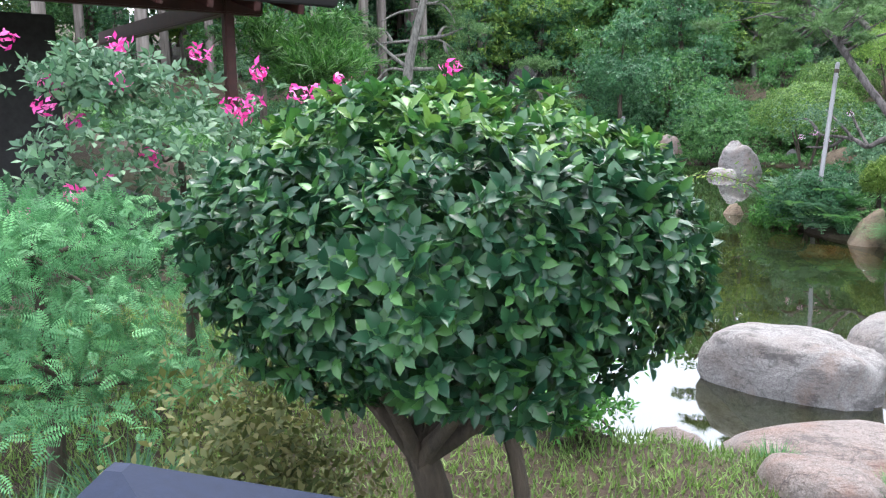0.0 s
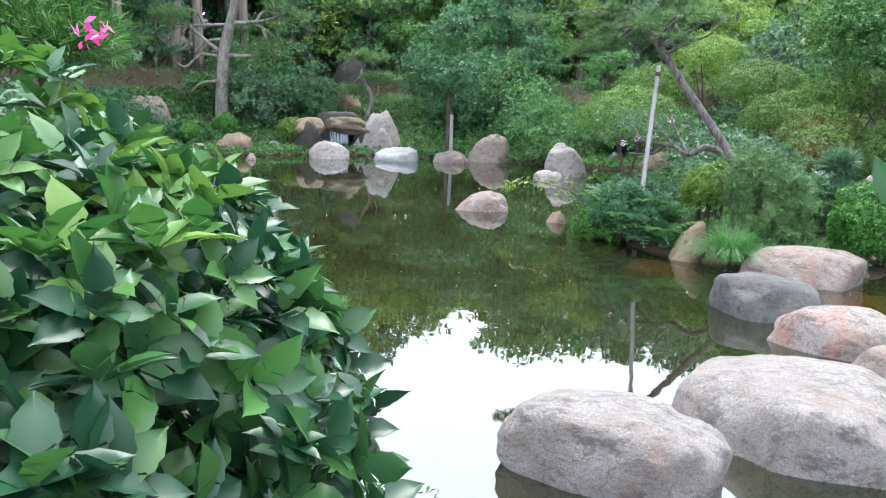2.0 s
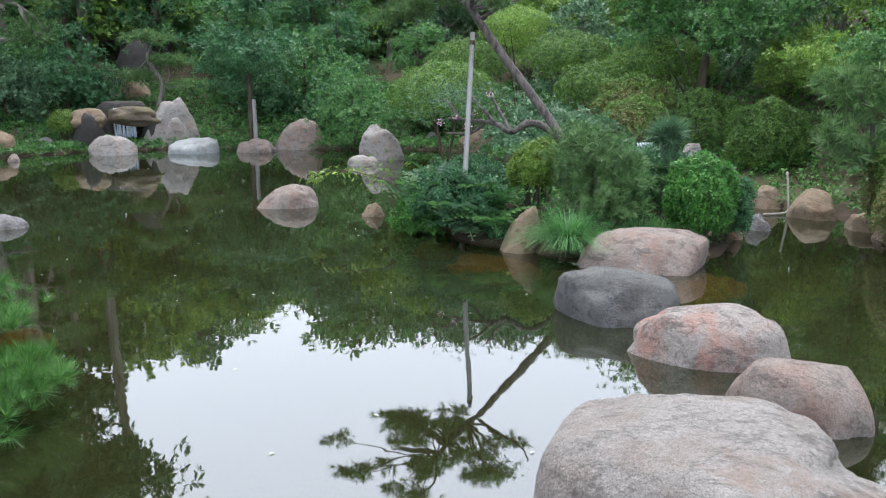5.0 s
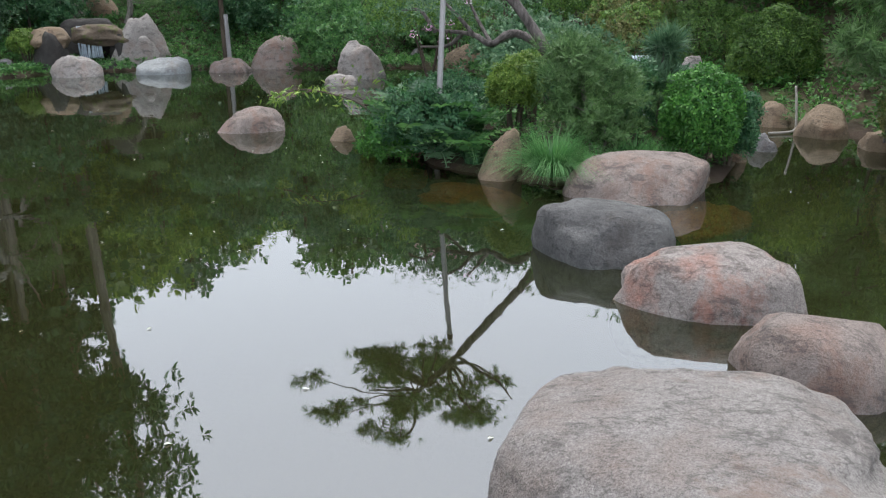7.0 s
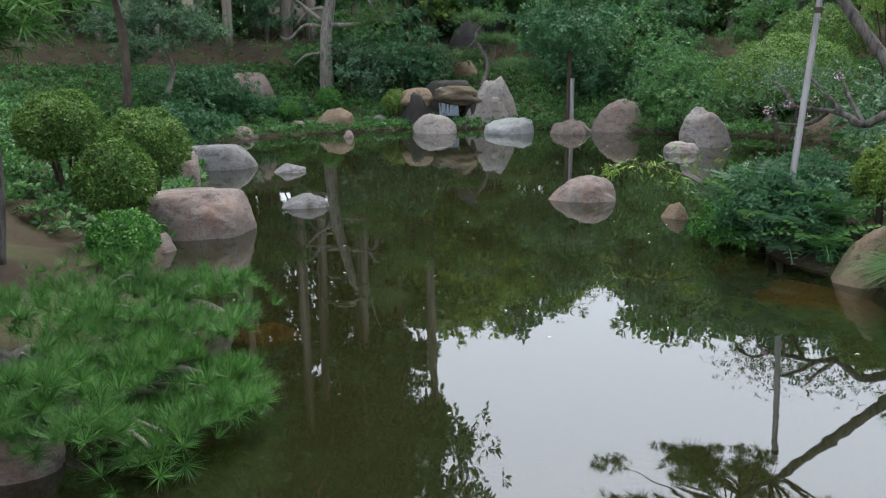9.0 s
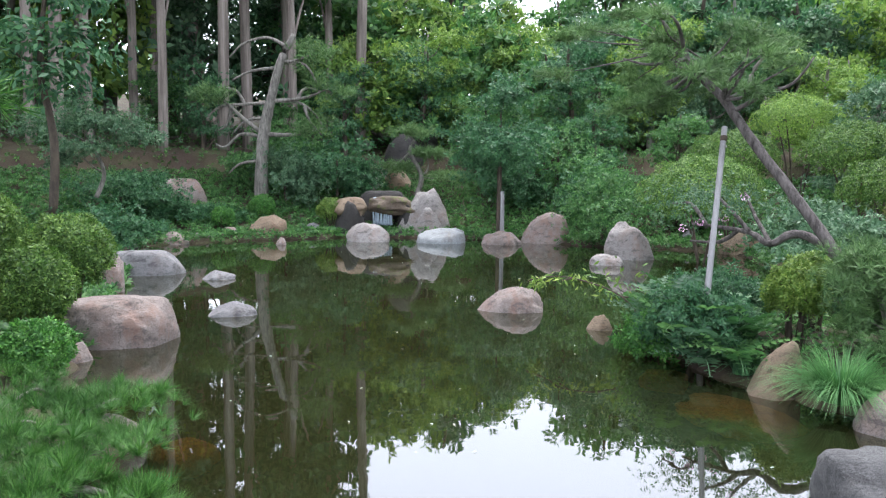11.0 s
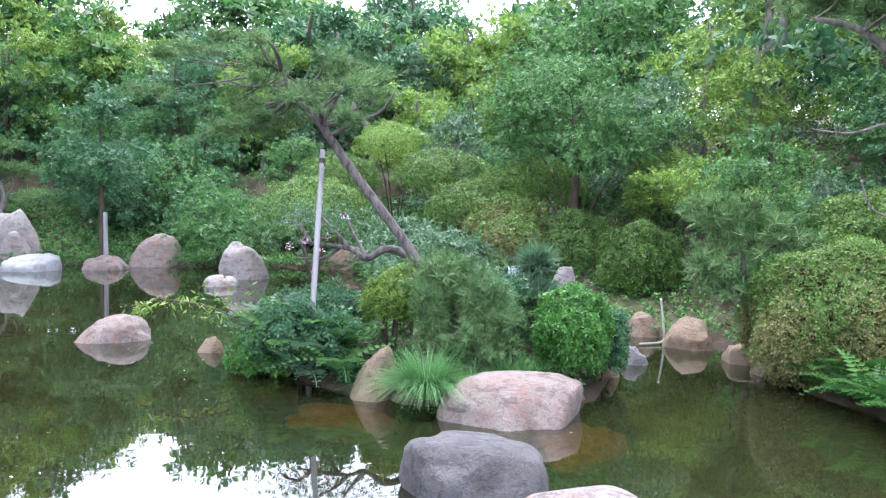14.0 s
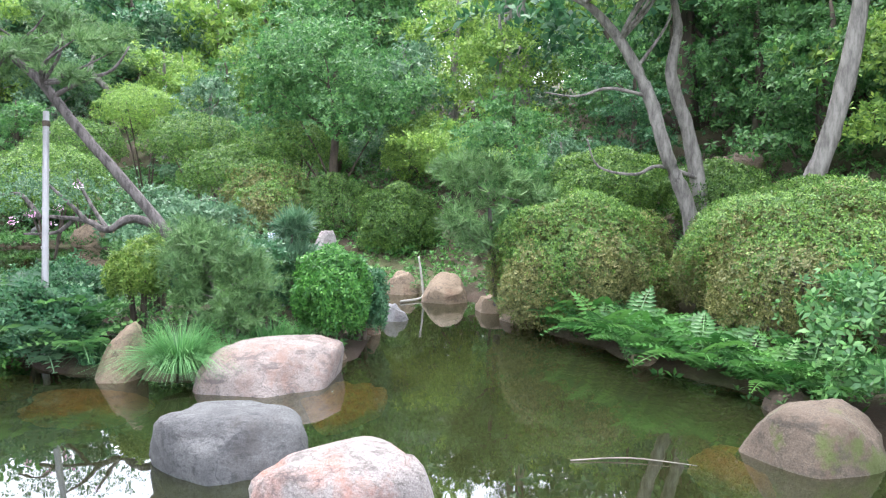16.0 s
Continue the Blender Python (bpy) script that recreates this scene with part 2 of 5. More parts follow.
M_PIPE = plain_material("weathered_pvc", (0.22, 0.21, 0.19), 0.5)
M_FOAM = plain_material("falling_water", (0.26, 0.32, 0.38), 0.25)

# ---- mesh tools ----
RNG = np.random.default_rng(7)


def mesh_of(name, V, F, material, smooth=False):
    V, F = np.asarray(V, np.float32), np.asarray(F, np.int32)
    me = bpy.data.meshes.new(name)
    k = F.shape[1]
    me.vertices.add(len(V))
    me.vertices.foreach_set("co", V.ravel())
    me.loops.add(F.size)
    me.loops.foreach_set("vertex_index", F.ravel())
    me.polygons.add(len(F))
    me.polygons.foreach_set("loop_start", np.arange(0, F.size, k, dtype=np.int32))
    if smooth:
        me.polygons.foreach_set("use_smooth", np.ones(len(F), bool))
    me.update(calc_edges=True)
    me.materials.append(material)
    return me


def part(name, me, parent, label="", kind=""):
    ob = new(name, me)
    ob.parent = parent
    if label or kind:
        tagged(ob, label, kind=kind)
    return ob


def thing(name, at, label, category, group="", kind=""):
    ob = new(name)
    ob.location = at
    return tagged(ob, label, category, group, kind)


def join(pieces):
    V, F, n = [], [], 0
    for v, f in pieces:
        V.append(v)
        F.append(np.asarray(f) + n)
        n += len(v)
    return np.concatenate(V), np.concatenate(F)


def unit(v):
    return v / np.maximum(np.linalg.norm(v, axis=-1, keepdims=True), 1e-6)


# leaf shapes: the tip points along y, the upper face along z, length 1
LEAF = (np.array([(0, 0, 0), (-.21, .45, .06), (0, .5, -.02), (.21, .45, .06), (0, 1, -.1)]), np.array([(0, 2, 1), (0, 3, 2), (1, 2, 4), (2, 3, 4)]))
SLIM = (np.array([(0, 0, 0), (-.13, .45, .03), (.13, .45, .03), (0, 1, -.08)]), np.array([(0, 2, 1), (1, 2, 3)]))


def toothed_leaf():
    """A holly leaf: folded along its rib, with teeth on both edges."""
    rib = [(0, y, -.03 * math.sin(y * 3) - .30 * y * y) for y in (0, .25, .5, .75, 1)]
    w = (.03, .16, .22, .22, .265, .225, .23, .135, .02)
    ys = (.02, .16, .22, .38, .46, .58, .66, .8, .94)
    V = list(rib)
    F = []
    for s in (-1, 1):
        k = len(V)
        V += [(s * a, y, .07 * a / .24 - .30 * y * y) for a, y in zip(w, ys)]
        for i in range(8):
            r = min(4, round((ys[i] + ys[i + 1]) * 2))
            F.append((r, k + i, k + i + 1) if s > 0 else (r, k + i + 1, k + i))
    for s in (0, 1):
        k = 5 + s * 9
        for r in range(4):
            j = k + min(8, 2 * r + 2)
            F.append((r, j, r + 1) if s else (r, r + 1, j))
    return np.array(V, float), np.array(F)


def fan(shape, n, spread, seed, lift=0.5):
    """A spray of leaves out of one point."""
    g = np.random.default_rng(seed)
    out = []
    for i in range(n):
        a, up = 2 * math.pi * i / n + g.uniform(-.4, .4), g.uniform(lift - .4, lift + .4)
        m = np.array((Matrix.Rotation(a, 3, "Z") @ Matrix.Rotation(up, 3, "X")))
        out.append((shape[0] * g.uniform(.7, 1) @ m.T + m @ np.array((0, .12 * spread, 0)), shape[1]))
    return join(out)


NEEDLE = (np.array([(-.018, 0, 0), (.018, 0, 0), (0, 1, 0)]), np.array([(0, 1, 2)]))
HOLLY = toothed_leaf()
WIDE = (np.array([(0, 0, 0), (-.22, .5, .05), (.22, .5, .05), (0, 1, -.1)]), np.array([(0, 2, 1), (1, 2, 3)]))
SPRAY, SMALLSPRAY = fan(WIDE, 6, 1, 1), fan(WIDE, 4, 1, 2, 0.6)
TUFT = fan((NEEDLE[0] * (2.0, 1, 1), NEEDLE[1]), 18, 0.3, 3, 0.75)
NEAR_TUFT = fan((NEEDLE[0] * (1.0, 1, 1), NEEDLE[1]), 46, 0.3, 5, 0.75)
SOFT_TUFT = fan((NEEDLE[0] * (2.2, 1, 1), NEEDLE[1]), 9, 0.3, 4, 0.7)


def axes(N, loose, droop, out):
    """Upward and tipward directions of leaves that face along N, or, with out, point along it."""
    n = len(N)
    if out:
        y = unit(N * .75 + RNG.normal(0, loose, (n, 3)) + np.array((0, 0, -droop)))
        z = N * .5 + RNG.normal(0, loose * .6, (n, 3)) + np.array((0, 0, .9))
        return unit(z - y * np.sum(y * z, 1, keepdims=True)), y
    z = unit(N + RNG.normal(0, loose, (n, 3)))
    y = RNG.normal(0, 1, (n, 3)) + np.array((0, 0, -droop))
    return z, unit(y - z * np.sum(y * z, 1, keepdims=True))


def scatter(shape, P, N, size, loose=0.5, droop=0.0, out=False):
    """Copies of a leaf shape at points P, facing along N more or less, in sizes round size."""
    n = len(P)
    z, y = axes(N, loose, droop, out)
    x = np.cross(y, z)
    s = (size * RNG.uniform(.7, 1.25, n))[:, None, None]
    T = shape[0][None] * s
    V = T[:, :, :1] * x[:, None] + T[:, :, 1:2] * y[:, None] + T[:, :, 2:] * z[:, None] + P[:, None]
    F = shape[1][None] + (np.arange(n) * len(shape[0]))[:, None, None]
    return V.reshape(-1, 3), F.reshape(-1, 3)


def ball_points(n, radii, low=-1.0, rough=0.08, depth=0.1):
    """Points on a lumpy ellipsoid's skin, with their outward normals."""
    d = unit(RNG.normal(0, 1, (int(n * 2.2) + 10, 3)))
    d = d[d[:, 2] > low][:n]
    lump = 1 + rough * (np.sin(d[:, 0] * 7 + d[:, 2] * 5) + np.sin(d[:, 1] * 9 + 2) + np.sin((d[:, 0] - d[:, 1]) * 13 + 1) * .6)
    r = lump * (1 - depth * RNG.random(len(d)) ** 2)
    return d * r[:, None] * np.asarray(radii), unit(d / np.asarray(radii))


def puff_points(n, radii, clusters, spread=0.34, flat=0.7):
    """Points in clumps through an ellipsoid, thinner inside, with gaps between the clumps."""
    c = unit(RNG.normal(0, 1, (clusters, 3))) * RNG.uniform(.35, .95, (clusters, 1))
    k = RNG.integers(0, clusters, n)
    off = RNG.normal(0, spread, (n, 3)) * (1, 1, flat) * RNG.uniform(.6, 1.2, clusters)[k][:, None]
    return (c[k] + off) * np.asarray(radii), unit(off + c[k] * .5 + np.array((0, 0, .5)))


def tube(points, radii, sides=7, wobble=0.0, seed=0):
    """A tapered, bent stem through the points."""
    P = np.array(points, float)
    t = np.linspace(0, len(P) - 1, max(4, (len(P) - 1) * 5 + 1))
    i = np.clip(t.astype(int), 0, len(P) - 2)
    f = (t - i)[:, None]
    p0, p1, p2, p3 = P[np.maximum(i - 1, 0)], P[i], P[i + 1], P[np.minimum(i + 2, len(P) - 1)]
    C = .5 * (2 * p1 + (p2 - p0) * f + (2 * p0 - 5 * p1 + 4 * p2 - p3) * f ** 2 + (3 * p1 - p0 - 3 * p2 + p3) * f ** 3)
    R = np.interp(t, range(len(P)), radii)
    g = np.random.default_rng(seed)
    T = unit(np.gradient(C, axis=0))
    ref = np.where(np.abs(T[:, 2:3]) > .9, np.array([[1., 0, 0]]), np.array([[0, 0, 1.]]))
    u = unit(np.cross(T, ref))
    v = np.cross(T, u)
    a = np.linspace(0, 2 * math.pi, sides, endpoint=False)
    rr = R[:, None] * (1 + g.normal(0, wobble, (len(t), sides)))
    V = C[:, None] + u[:, None] * (np.cos(a) * rr)[..., None] + v[:, None] * (np.sin(a) * rr)[..., None]
    V = np.concatenate([V.reshape(-1, 3), C[:1], C[-1:]])
    F, n = [], len(t)
    for r in range(n - 1):
        for s in range(sides):
            q, w = r * sides + s, r * sides + (s + 1) % sides
            F += [(q, w, w + sides), (q, w + sides, q + sides)]
    for s in range(sides):
        F += [(n * sides, (s + 1) % sides, s), (n * sides + 1, (n - 1) * sides + s, (n - 1) * sides + (s + 1) % sides)]
    return V, np.array(F)


# ---- the lie of the land: pond outline, island, banks ----
POND = [(2.0, 3.0), (2.55, 2.25), (2.95, 1.75), (3.2, 1.25), (3.3, 0.4), (3.8, -0.9), (5.2, -1.9), (6.8, -2.1), (8.0, -1.85), (8.6, -1.35), (9.19, -1.3), (10.1, -0.72), (10.71, -0.36), (11.63, 0.13),
        (12.67, 0.37), (13.53, 0.96), (14.38, 1.95), (14.66, 4.03), (15.7, 6.02), (18.16, 7.62), (20.8, 9.51), (20.8, 11.4), (19.67, 12.73), (19.48, 14.62), (18.53, 16.7), (16.64, 18.87), (14.75, 19.15), (13.05, 19.62), (10.78, 19.44),
        (9.65, 18.77), (8.89, 15.37), (7.76, 12.92), (7.0, 11.4), (6.53, 9.42), (5.89, 8.93), (5.69, 8.19), (5.35, 6.5), (4.6, 5.8), (3.9, 5.1), (3.3, 4.1), (2.4, 3.6)]
ISLE = [(9.8, 3.5), (9.98, 4.42), (10.55, 5.42), (11.4, 6.1), (12.6, 5.5), (12.95, 4.0), (12.4, 2.2), (11.6, 2.0), (10.5, 2.0), (9.8, 2.4), (9.65, 3.0)]


def signed(poly, x, y):
    """Distance to a closed outline, negative inside."""
    A = np.array(poly, float)
    B = np.roll(A, -1, 0)
    d2, inside = np.full(np.shape(x), 1e9), np.zeros(np.shape(x), bool)
    for (ax, ay), (bx, by) in zip(A, B):
        ex, ey = bx - ax, by - ay
        t = np.clip(((x - ax) * ex + (y - ay) * ey) / (ex * ex + ey * ey), 0, 1)
        d2 = np.minimum(d2, (x - ax - t * ex) ** 2 + (y - ay - t * ey) ** 2)
        inside ^= ((ay > y) != (by > y)) & (x < (bx - ax) * (y - ay) / (by - ay + 1e-12) + ax)
    return np.sqrt(d2) * np.where(inside, -1, 1)


def step(a, b, v):
    t = np.clip((v - a) / (b - a), 0, 1)
    return t * t * (3 - 2 * t)


def ground(x, y):
    """The ground's height; the water stands at 0."""
    x, y = np.asarray(x, float), np.asarray(y, float)
    d, e = signed(POND, x, y), signed(ISLE, x, y)
    ragged = .07 * np.sin(x * 5.3 + y * 2.1) * np.sin(y * 6.1 - x * 1.7) + .05 * np.sin(x * 11.0 - y * 3.0) * np.sin(y * 9.0)
    d, e = d + ragged * step(2.5, 4.5, x), e + ragged
    w = step(4.5, 9.5, x + .5 * np.maximum(y, 0))
    out = (.22 - .14 * w) * np.clip(d / .25, 0, 1) + w * (.36 * np.clip(d - .15 - .8 * w, 0, 6) + .17 * np.clip(d - 6, 0, 28))
    bed = -.75 * step(0, .55, -d)
    z = np.where(d > 0, out, bed)
    isle = np.where(e < 0, .02 + .24 * step(0, 1.0, -e), -.75 * step(0, .3, e) + .02)
    z = np.where(d < 0, np.maximum(z, isle), z)
    lump = .05 * np.sin(x * 1.7 + y * .6) * np.sin(y * 1.3 - x * .4) + .03 * np.sin(x * 4.1) * np.sin(y * 3.7)
    return z + lump * step(.1, 1.2, np.abs(d)) * np.where(d > 0, 1, .5)


def gz(x, y):
    return float(ground(np.array([x]), np.array([y]))[0])


def foot(x, y):
    return max(gz(x, y), .04)


def axis(a, b, fine, far):
    mid = np.arange(a, b + .001, fine)
    tail = np.cumsum(np.geomspace(fine * 2, 90, 22))
    tail = tail * far / tail[-1]
    return np.concatenate([(a - tail)[::-1], mid, b + tail])


gx, gy = axis(-4, 30, .2, 500), axis(-8, 34, .2, 500)
X, Y = np.meshgrid(gx, gy)
Z = ground(X, Y)
nx, ny = len(gx), len(gy)
q = (np.arange(ny - 1)[:, None] * nx + np.arange(nx - 1)[None]).ravel()
land = new("ground", mesh_of("ground", np.stack([X, Y, Z], -1).reshape(-1, 3), np.stack([q, q + 1, q + nx + 1, q + nx], -1), M_GROUND, True))
tagged(land, "mossy brown garden soil rising into a wooded bank round the pond", "ground", kind="structure")
wx = np.array([(1.5, -3.0, 0), (24, -3.0, 0), (24, 22.5, 0), (1.5, 22.5, 0)])
pond = new("water", mesh_of("water", wx, [(0, 1, 2, 3)], M_WATER))
tagged(pond, "still murky olive green pond water mirroring trees and sky", "water", kind="structure")


# ---- rocks ----
def rock_mesh(name, size, seed, material, flat=0.0, sharp=0.0, tilt=0.0, rough=0.14, sub=4, sunk=.35):
    """A boulder of width, depth and height above its foot; flat: a worn flat top; sharp: a narrower top."""
    bm = bmesh.new()
    bmesh.ops.create_icosphere(bm, subdivisions=sub, radius=1)
    o = Vector((seed * 3.7, seed * 1.3, seed * 2.1))
    w, d, h = size
    foot = max(sunk, h * 1.2)
    g = np.random.default_rng(seed)
    cuts = [(Vector(unit(g.normal(0, 1, 3) * (1, 1, .7))), g.uniform(.68, .92)) for _ in range(9)]
    for v in bm.verts:
        p = Vector([math.copysign(abs(c) ** .9, c) for c in v.co])
        k = 1 + rough * 1.9 * noise.noise(p * .9 + o) + rough * .9 * noise.noise(p * 2.1 + o) + rough * .5 * noise.noise(p * 4 + o) + rough * .22 * noise.noise(p * 11 + o) + rough * .12 * noise.noise(p * 23 + o)
        cell = noise.cell(p * 1.4 + o) * .03
        p = p * (k + cell * rough * 4)
        for q, far in cuts:
            over = p.dot(q) - far
            if over > 0:
                p -= q * over * .72
        if flat and p.z > 1 - flat * 1.25:
            t = (p.z - 1 + flat * 1.25) / (flat * 1.25)
            p.z += flat * 1.25 * (-.42 * t * t)
        if sharp:
            s = 1 - sharp * max(0, p.z + .2) / 1.2
            p.x, p.y = p.x * s + tilt * max(0, p.z), p.y * s
        v.co = Vector((p.x * w / 2, p.y * d / 2, p.z * (h + foot) / 2 + (h - foot) / 2))
    wide, deep = [max(v.co[k] for v in bm.verts) - min(v.co[k] for v in bm.verts) for k in (0, 1)]
    sx, sy = (1, 1) if sharp else (w * .97 / wide, d * .97 / deep)
    for v in bm.verts:
        v.co.x, v.co.y = v.co.x * sx, v.co.y * sy
    top = max(v.co.z for v in bm.verts)
    for v in bm.verts:
        v.co.z *= h / top if v.co.z > 0 else 1
    for f in bm.faces:
        f.smooth = True
    me = bpy.data.meshes.new(name)
    bm.to_mesh(me)
    bm.free()
    me.materials.append(material)
    return me


def rock(name, at, size, turn, seed, material, label, z=0.0, group="", **shape):
    ob = new(name, rock_mesh(name, size, seed, material, **shape))
    ob.matrix_world = pose(at[0], at[1], z, 0, 0, turn)
    return tagged(ob, label, "rock", group)


STEPS = "stepping stones across the pond"
rock("stepping_stone", (8.08, 2.41), (.97, .73, .34), -75, 1, M_SLATE, "dark grey flat-topped stepping stone standing in the pond", group=STEPS, sunk=.2, flat=.52)
rock("stepping_stone", (7.42, 1.61), (1.05, .63, .33), -88, 2, M_CRUST, "pale stepping stone with a reddish crust on top", group=STEPS, sunk=.2, flat=.45)
rock("stepping_stone", (6.69, 1.02), (.76, .50, .31), -96, 3, M_PINK, "pinkish rounded stepping stone low in the water", group=STEPS, sunk=.2, flat=.42)
rock("stepping_stone", (5.54, 1.33), (1.52, 1.22, .38), -80, 4, M_PALE, "huge pale grey flat stepping stone with rust patches", group=STEPS, sunk=.2, flat=.62, sub=5)
rock("stepping_stone", (4.44, 1.80), (1.12, .66, .36), -64, 5, M_PALE, "creamy granite stepping stone with dark veined flank", group=STEPS, sunk=.2, flat=.5, sub=5)
rock("stepping_stone", (3.50, 1.02), (1.40, .80, .22), -50, 36, M_PINK, "broad flat pink stone at the grassy shore", group=STEPS, sunk=.2, flat=.5, sub=5)
rock("shore_stone", (2.85, .85), (.55, .40, .14), -60, 7, M_PINK, "small flat pinkish stone set in the lawn", z=.20, flat=.4)
rock("shore_stone", (2.72, 2.18), (.42, .30, .16), -40, 8, M_PINK, "low reddish stone at the pond's grassy edge", z=.06)
rock("shore_stone", (3.02, 1.62), (.42, .30, .14), -55, 9, M_PINK, "low reddish stone at the pond's grassy edge", z=.04)

rock("island_rock", (9.78, 2.66), (1.32, 1.05, .36), -77, 11, M_PINK, "broad reddish flat rock at the island's foot", flat=.78, rough=.18, sub=5)
rock("island_rock", (9.90, 3.92), (.55, .50, .47), -66, 12, M_TAN, "tan wedge-shaped rock leaning at the island's edge", sharp=.45, tilt=.4)
rock("island_rock", (10.45, 5.15), (.40, .30, .18), -60, 13, M_TAN, "small brown rock under overhanging leaves")
rock("island_rock", (11.62, 2.05), (.32, .26, .28), -83, 14, M_TAN, "small tan rock beside a clipped shrub", sharp=.3)
rock("island_rock", (12.35, 1.85), (.42, .34, .20), -85, 15, M_GREY, "small grey rock at the island's end", sharp=.3)
rock("island_rock", (12.45, 6.75), (.22, .18, .13), -57, 16, M_PALE, "small pale stone beside the island")

rock("pond_rock", (11.15, 8.02), (.92, .60, .32), -48, 21, M_PINK, "rounded brown pink rock alone in the pond", sharp=.05, tilt=.1)
rock("pond_rock", (11.01, 6.47), (.37, .30, .18), -54, 22, M_TAN, "small tan rock in the pond near the island", sharp=.3)
rock("pond_rock", (8.12, 9.98), (.72, .42, .17), -27, 23, M_GREY, "low grey rock just above the water", sharp=.08)
rock("pond_rock", (9.47, 13.17), (.68, .42, .15), -26, 24, M_GREY, "low grey rock just above the water", sharp=.08)
rock("shore_boulder", (6.47, 9.33), (1.36, .92, .48), -19, 25, M_PINK, "large rounded pinkish boulder at the shore", flat=.42, sub=5)
rock("shore_boulder", (8.80, 14.50), (1.55, .70, .42), -22, 26, M_GREY, "long grey boulder lying along the shore", flat=.2)
rock("shore_boulder", (7.58, 12.90), (.50, .50, .58), -19, 27, M_PINK, "upright pinkish boulder beside clipped azaleas", flat=.2)
rock("shore_boulder", (5.86, 8.72), (.30, .28, .18), -16, 28, M_PINK, "small pink boulder under azalea leaves")
rock("shore_boulder", (5.25, 6.20), (.60, .45, .26), -19, 29, M_PINK, "reddish boulder under the spreading pine")
rock("shore_boulder", (4.0, 4.95), (.46, .40, .27), -28, 30, M_PINK, "brown pink boulder under the spreading pine")
rock("shore_boulder", (3.40, 3.95), (.52, .42, .25), -28, 31, M_PINK, "brown pink boulder at the shore")

FAR = "rocks along the far shore"
rock("shore_rock", (17.32, 16.15), (1.38, .95, .40), -42, 41, M_BLUE, "bluish white rounded rock at the far shore", group=FAR)
rock("shore_rock", (15.95, 17.64), (1.20, .85, .50), -37, 42, M_PALE, "pale grey domed rock before the waterfall", group=FAR)
rock("shore_rock", (18.35, 18.26), (1.9, 1.0, 1.42), -41, 43, M_PALE, "tall pointed pale rock beside the waterfall", group=FAR, sharp=.36, tilt=.22)
rock("shore_rock", (18.27, 17.80), (1.08, .70, .86), -41, 44, M_PALE, "pale rounded rock leaning on the tall one", group=FAR, sharp=.3)
rock("shore_rock", (18.31, 14.93), (1.10, .76, .37), -47, 45, M_PINK, "brown pink rounded rock at a post's foot", group=FAR)
rock("shore_rock", (19.55, 14.5), (1.45, .9, .84), -50, 46, M_PINK, "tan pointed rock half under leaves", group=FAR, sharp=.34, tilt=.3)
rock("shore_rock", (18.10, 10.80), (1.20, .82, .82), -56, 47, M_PALE, "pale upright rock with white streaks", group=FAR, sharp=.16, tilt=-.15)
rock("shore_rock", (16.64, 10.46), (.72, .50, .22), -54, 48, M_PALE, "low white rock in the water", group=FAR)
rock("shore_rock", (14.37, 20.01), (1.18, .84, .64), -30, 49, M_TAN, "large tan domed rock on the far shore", group=FAR)
rock("shore_rock", (13.61, 18.12), (.30, .24, .18), -30, 50, M_PINK, "small pink rock in the shallows", group=FAR)
rock("shore_rock", (13.41, 20.45), (.54, .44, .31), -27, 51, M_PINK, "small blocky pink rock on the far shore", group=FAR, flat=.4)
rock("shore_rock", (12.56, 20.36), (.60, .42, .20), -25, 52, M_PALE, "low pale flat rock on the far shore", group=FAR, flat=.4)
rock("shore_rock", (11.48, 19.72), (.88, .58, .31), -23, 53, M_PINK, "low pinkish rock on the far shore", group=FAR, sharp=.3)
rock("shore_rock", (10.87, 20.2), (.50, .38, .25), -21, 54, M_GREY, "small grey rock on the far shore", group=FAR)
rock("shore_rock", (10.0, 19.4), (.95, .55, .27), -19, 55, M_GREY, "low dark rock on the far shore", group=FAR)
rock("shore_rock", (15.79, 20.11), (.56, .46, .38), -33, 56, M_GREY, "dark bluish rock at the foot of shrubs", group=FAR)
rock("bank_boulder", (13.2, 23.0), (1.6, 1.1, .66), -28, 57, M_PINK, "large smooth tan boulder up on the bank", z=.95, flat=.2)
rock("shore_rock", (21.9, 11.6), (.45, .4, .30), -60, 58, M_GREY, "round grey stone behind the island", z=.15)
rock("shore_rock", (21.2, 9.7), (1.2, .8, .55), -60, 59, M_TAN, "wide tan rock behind the island", z=.05)
rock("cove_rock", (14.25, 1.93), (.56, .46, .31), -86, 61, M_TAN, "rounded tan rock at the cove's back")
rock("cove_rock", (13.57, 1.30), (.65, .52, .37), -89, 62, M_TAN, "rounded tan rock with moss patches at the cove")
rock("cove_rock", (12.86, .64), (.50, .40, .20), -92, 63, M_TAN, "small rounded tan rock at the cove's edge", flat=.3, rough=.18)
rock("cove_rock", (12.25, .42), (.46, .35, .16), -92, 64, M_TAN, "small reddish rock under azaleas", flat=.3, rough=.18)
rock("bank_rock", (8.19, -1.10), (.92, .70, .34), -113, 65, M_MOSSY, "brown rock with bright moss at the water")
rock("bank_rock", (16.1, -3.2), (1.1, .8, .50), -105, 66, M_MOSSY, "brown mossy boulder high on the bank", z=gz(16.1, -3.2) - .05)
rock("bank_rock", (15.1, 3.15), (.62, .4, .62), -80, 67, M_PALE, "pale upright slab behind the small pine", z=.2, sharp=.2)
rock("bank_rock", (14.9, 4.1), (.5, .4, .6), -70, 68, M_GREY, "dark wet rock beside a thin waterfall", z=0)

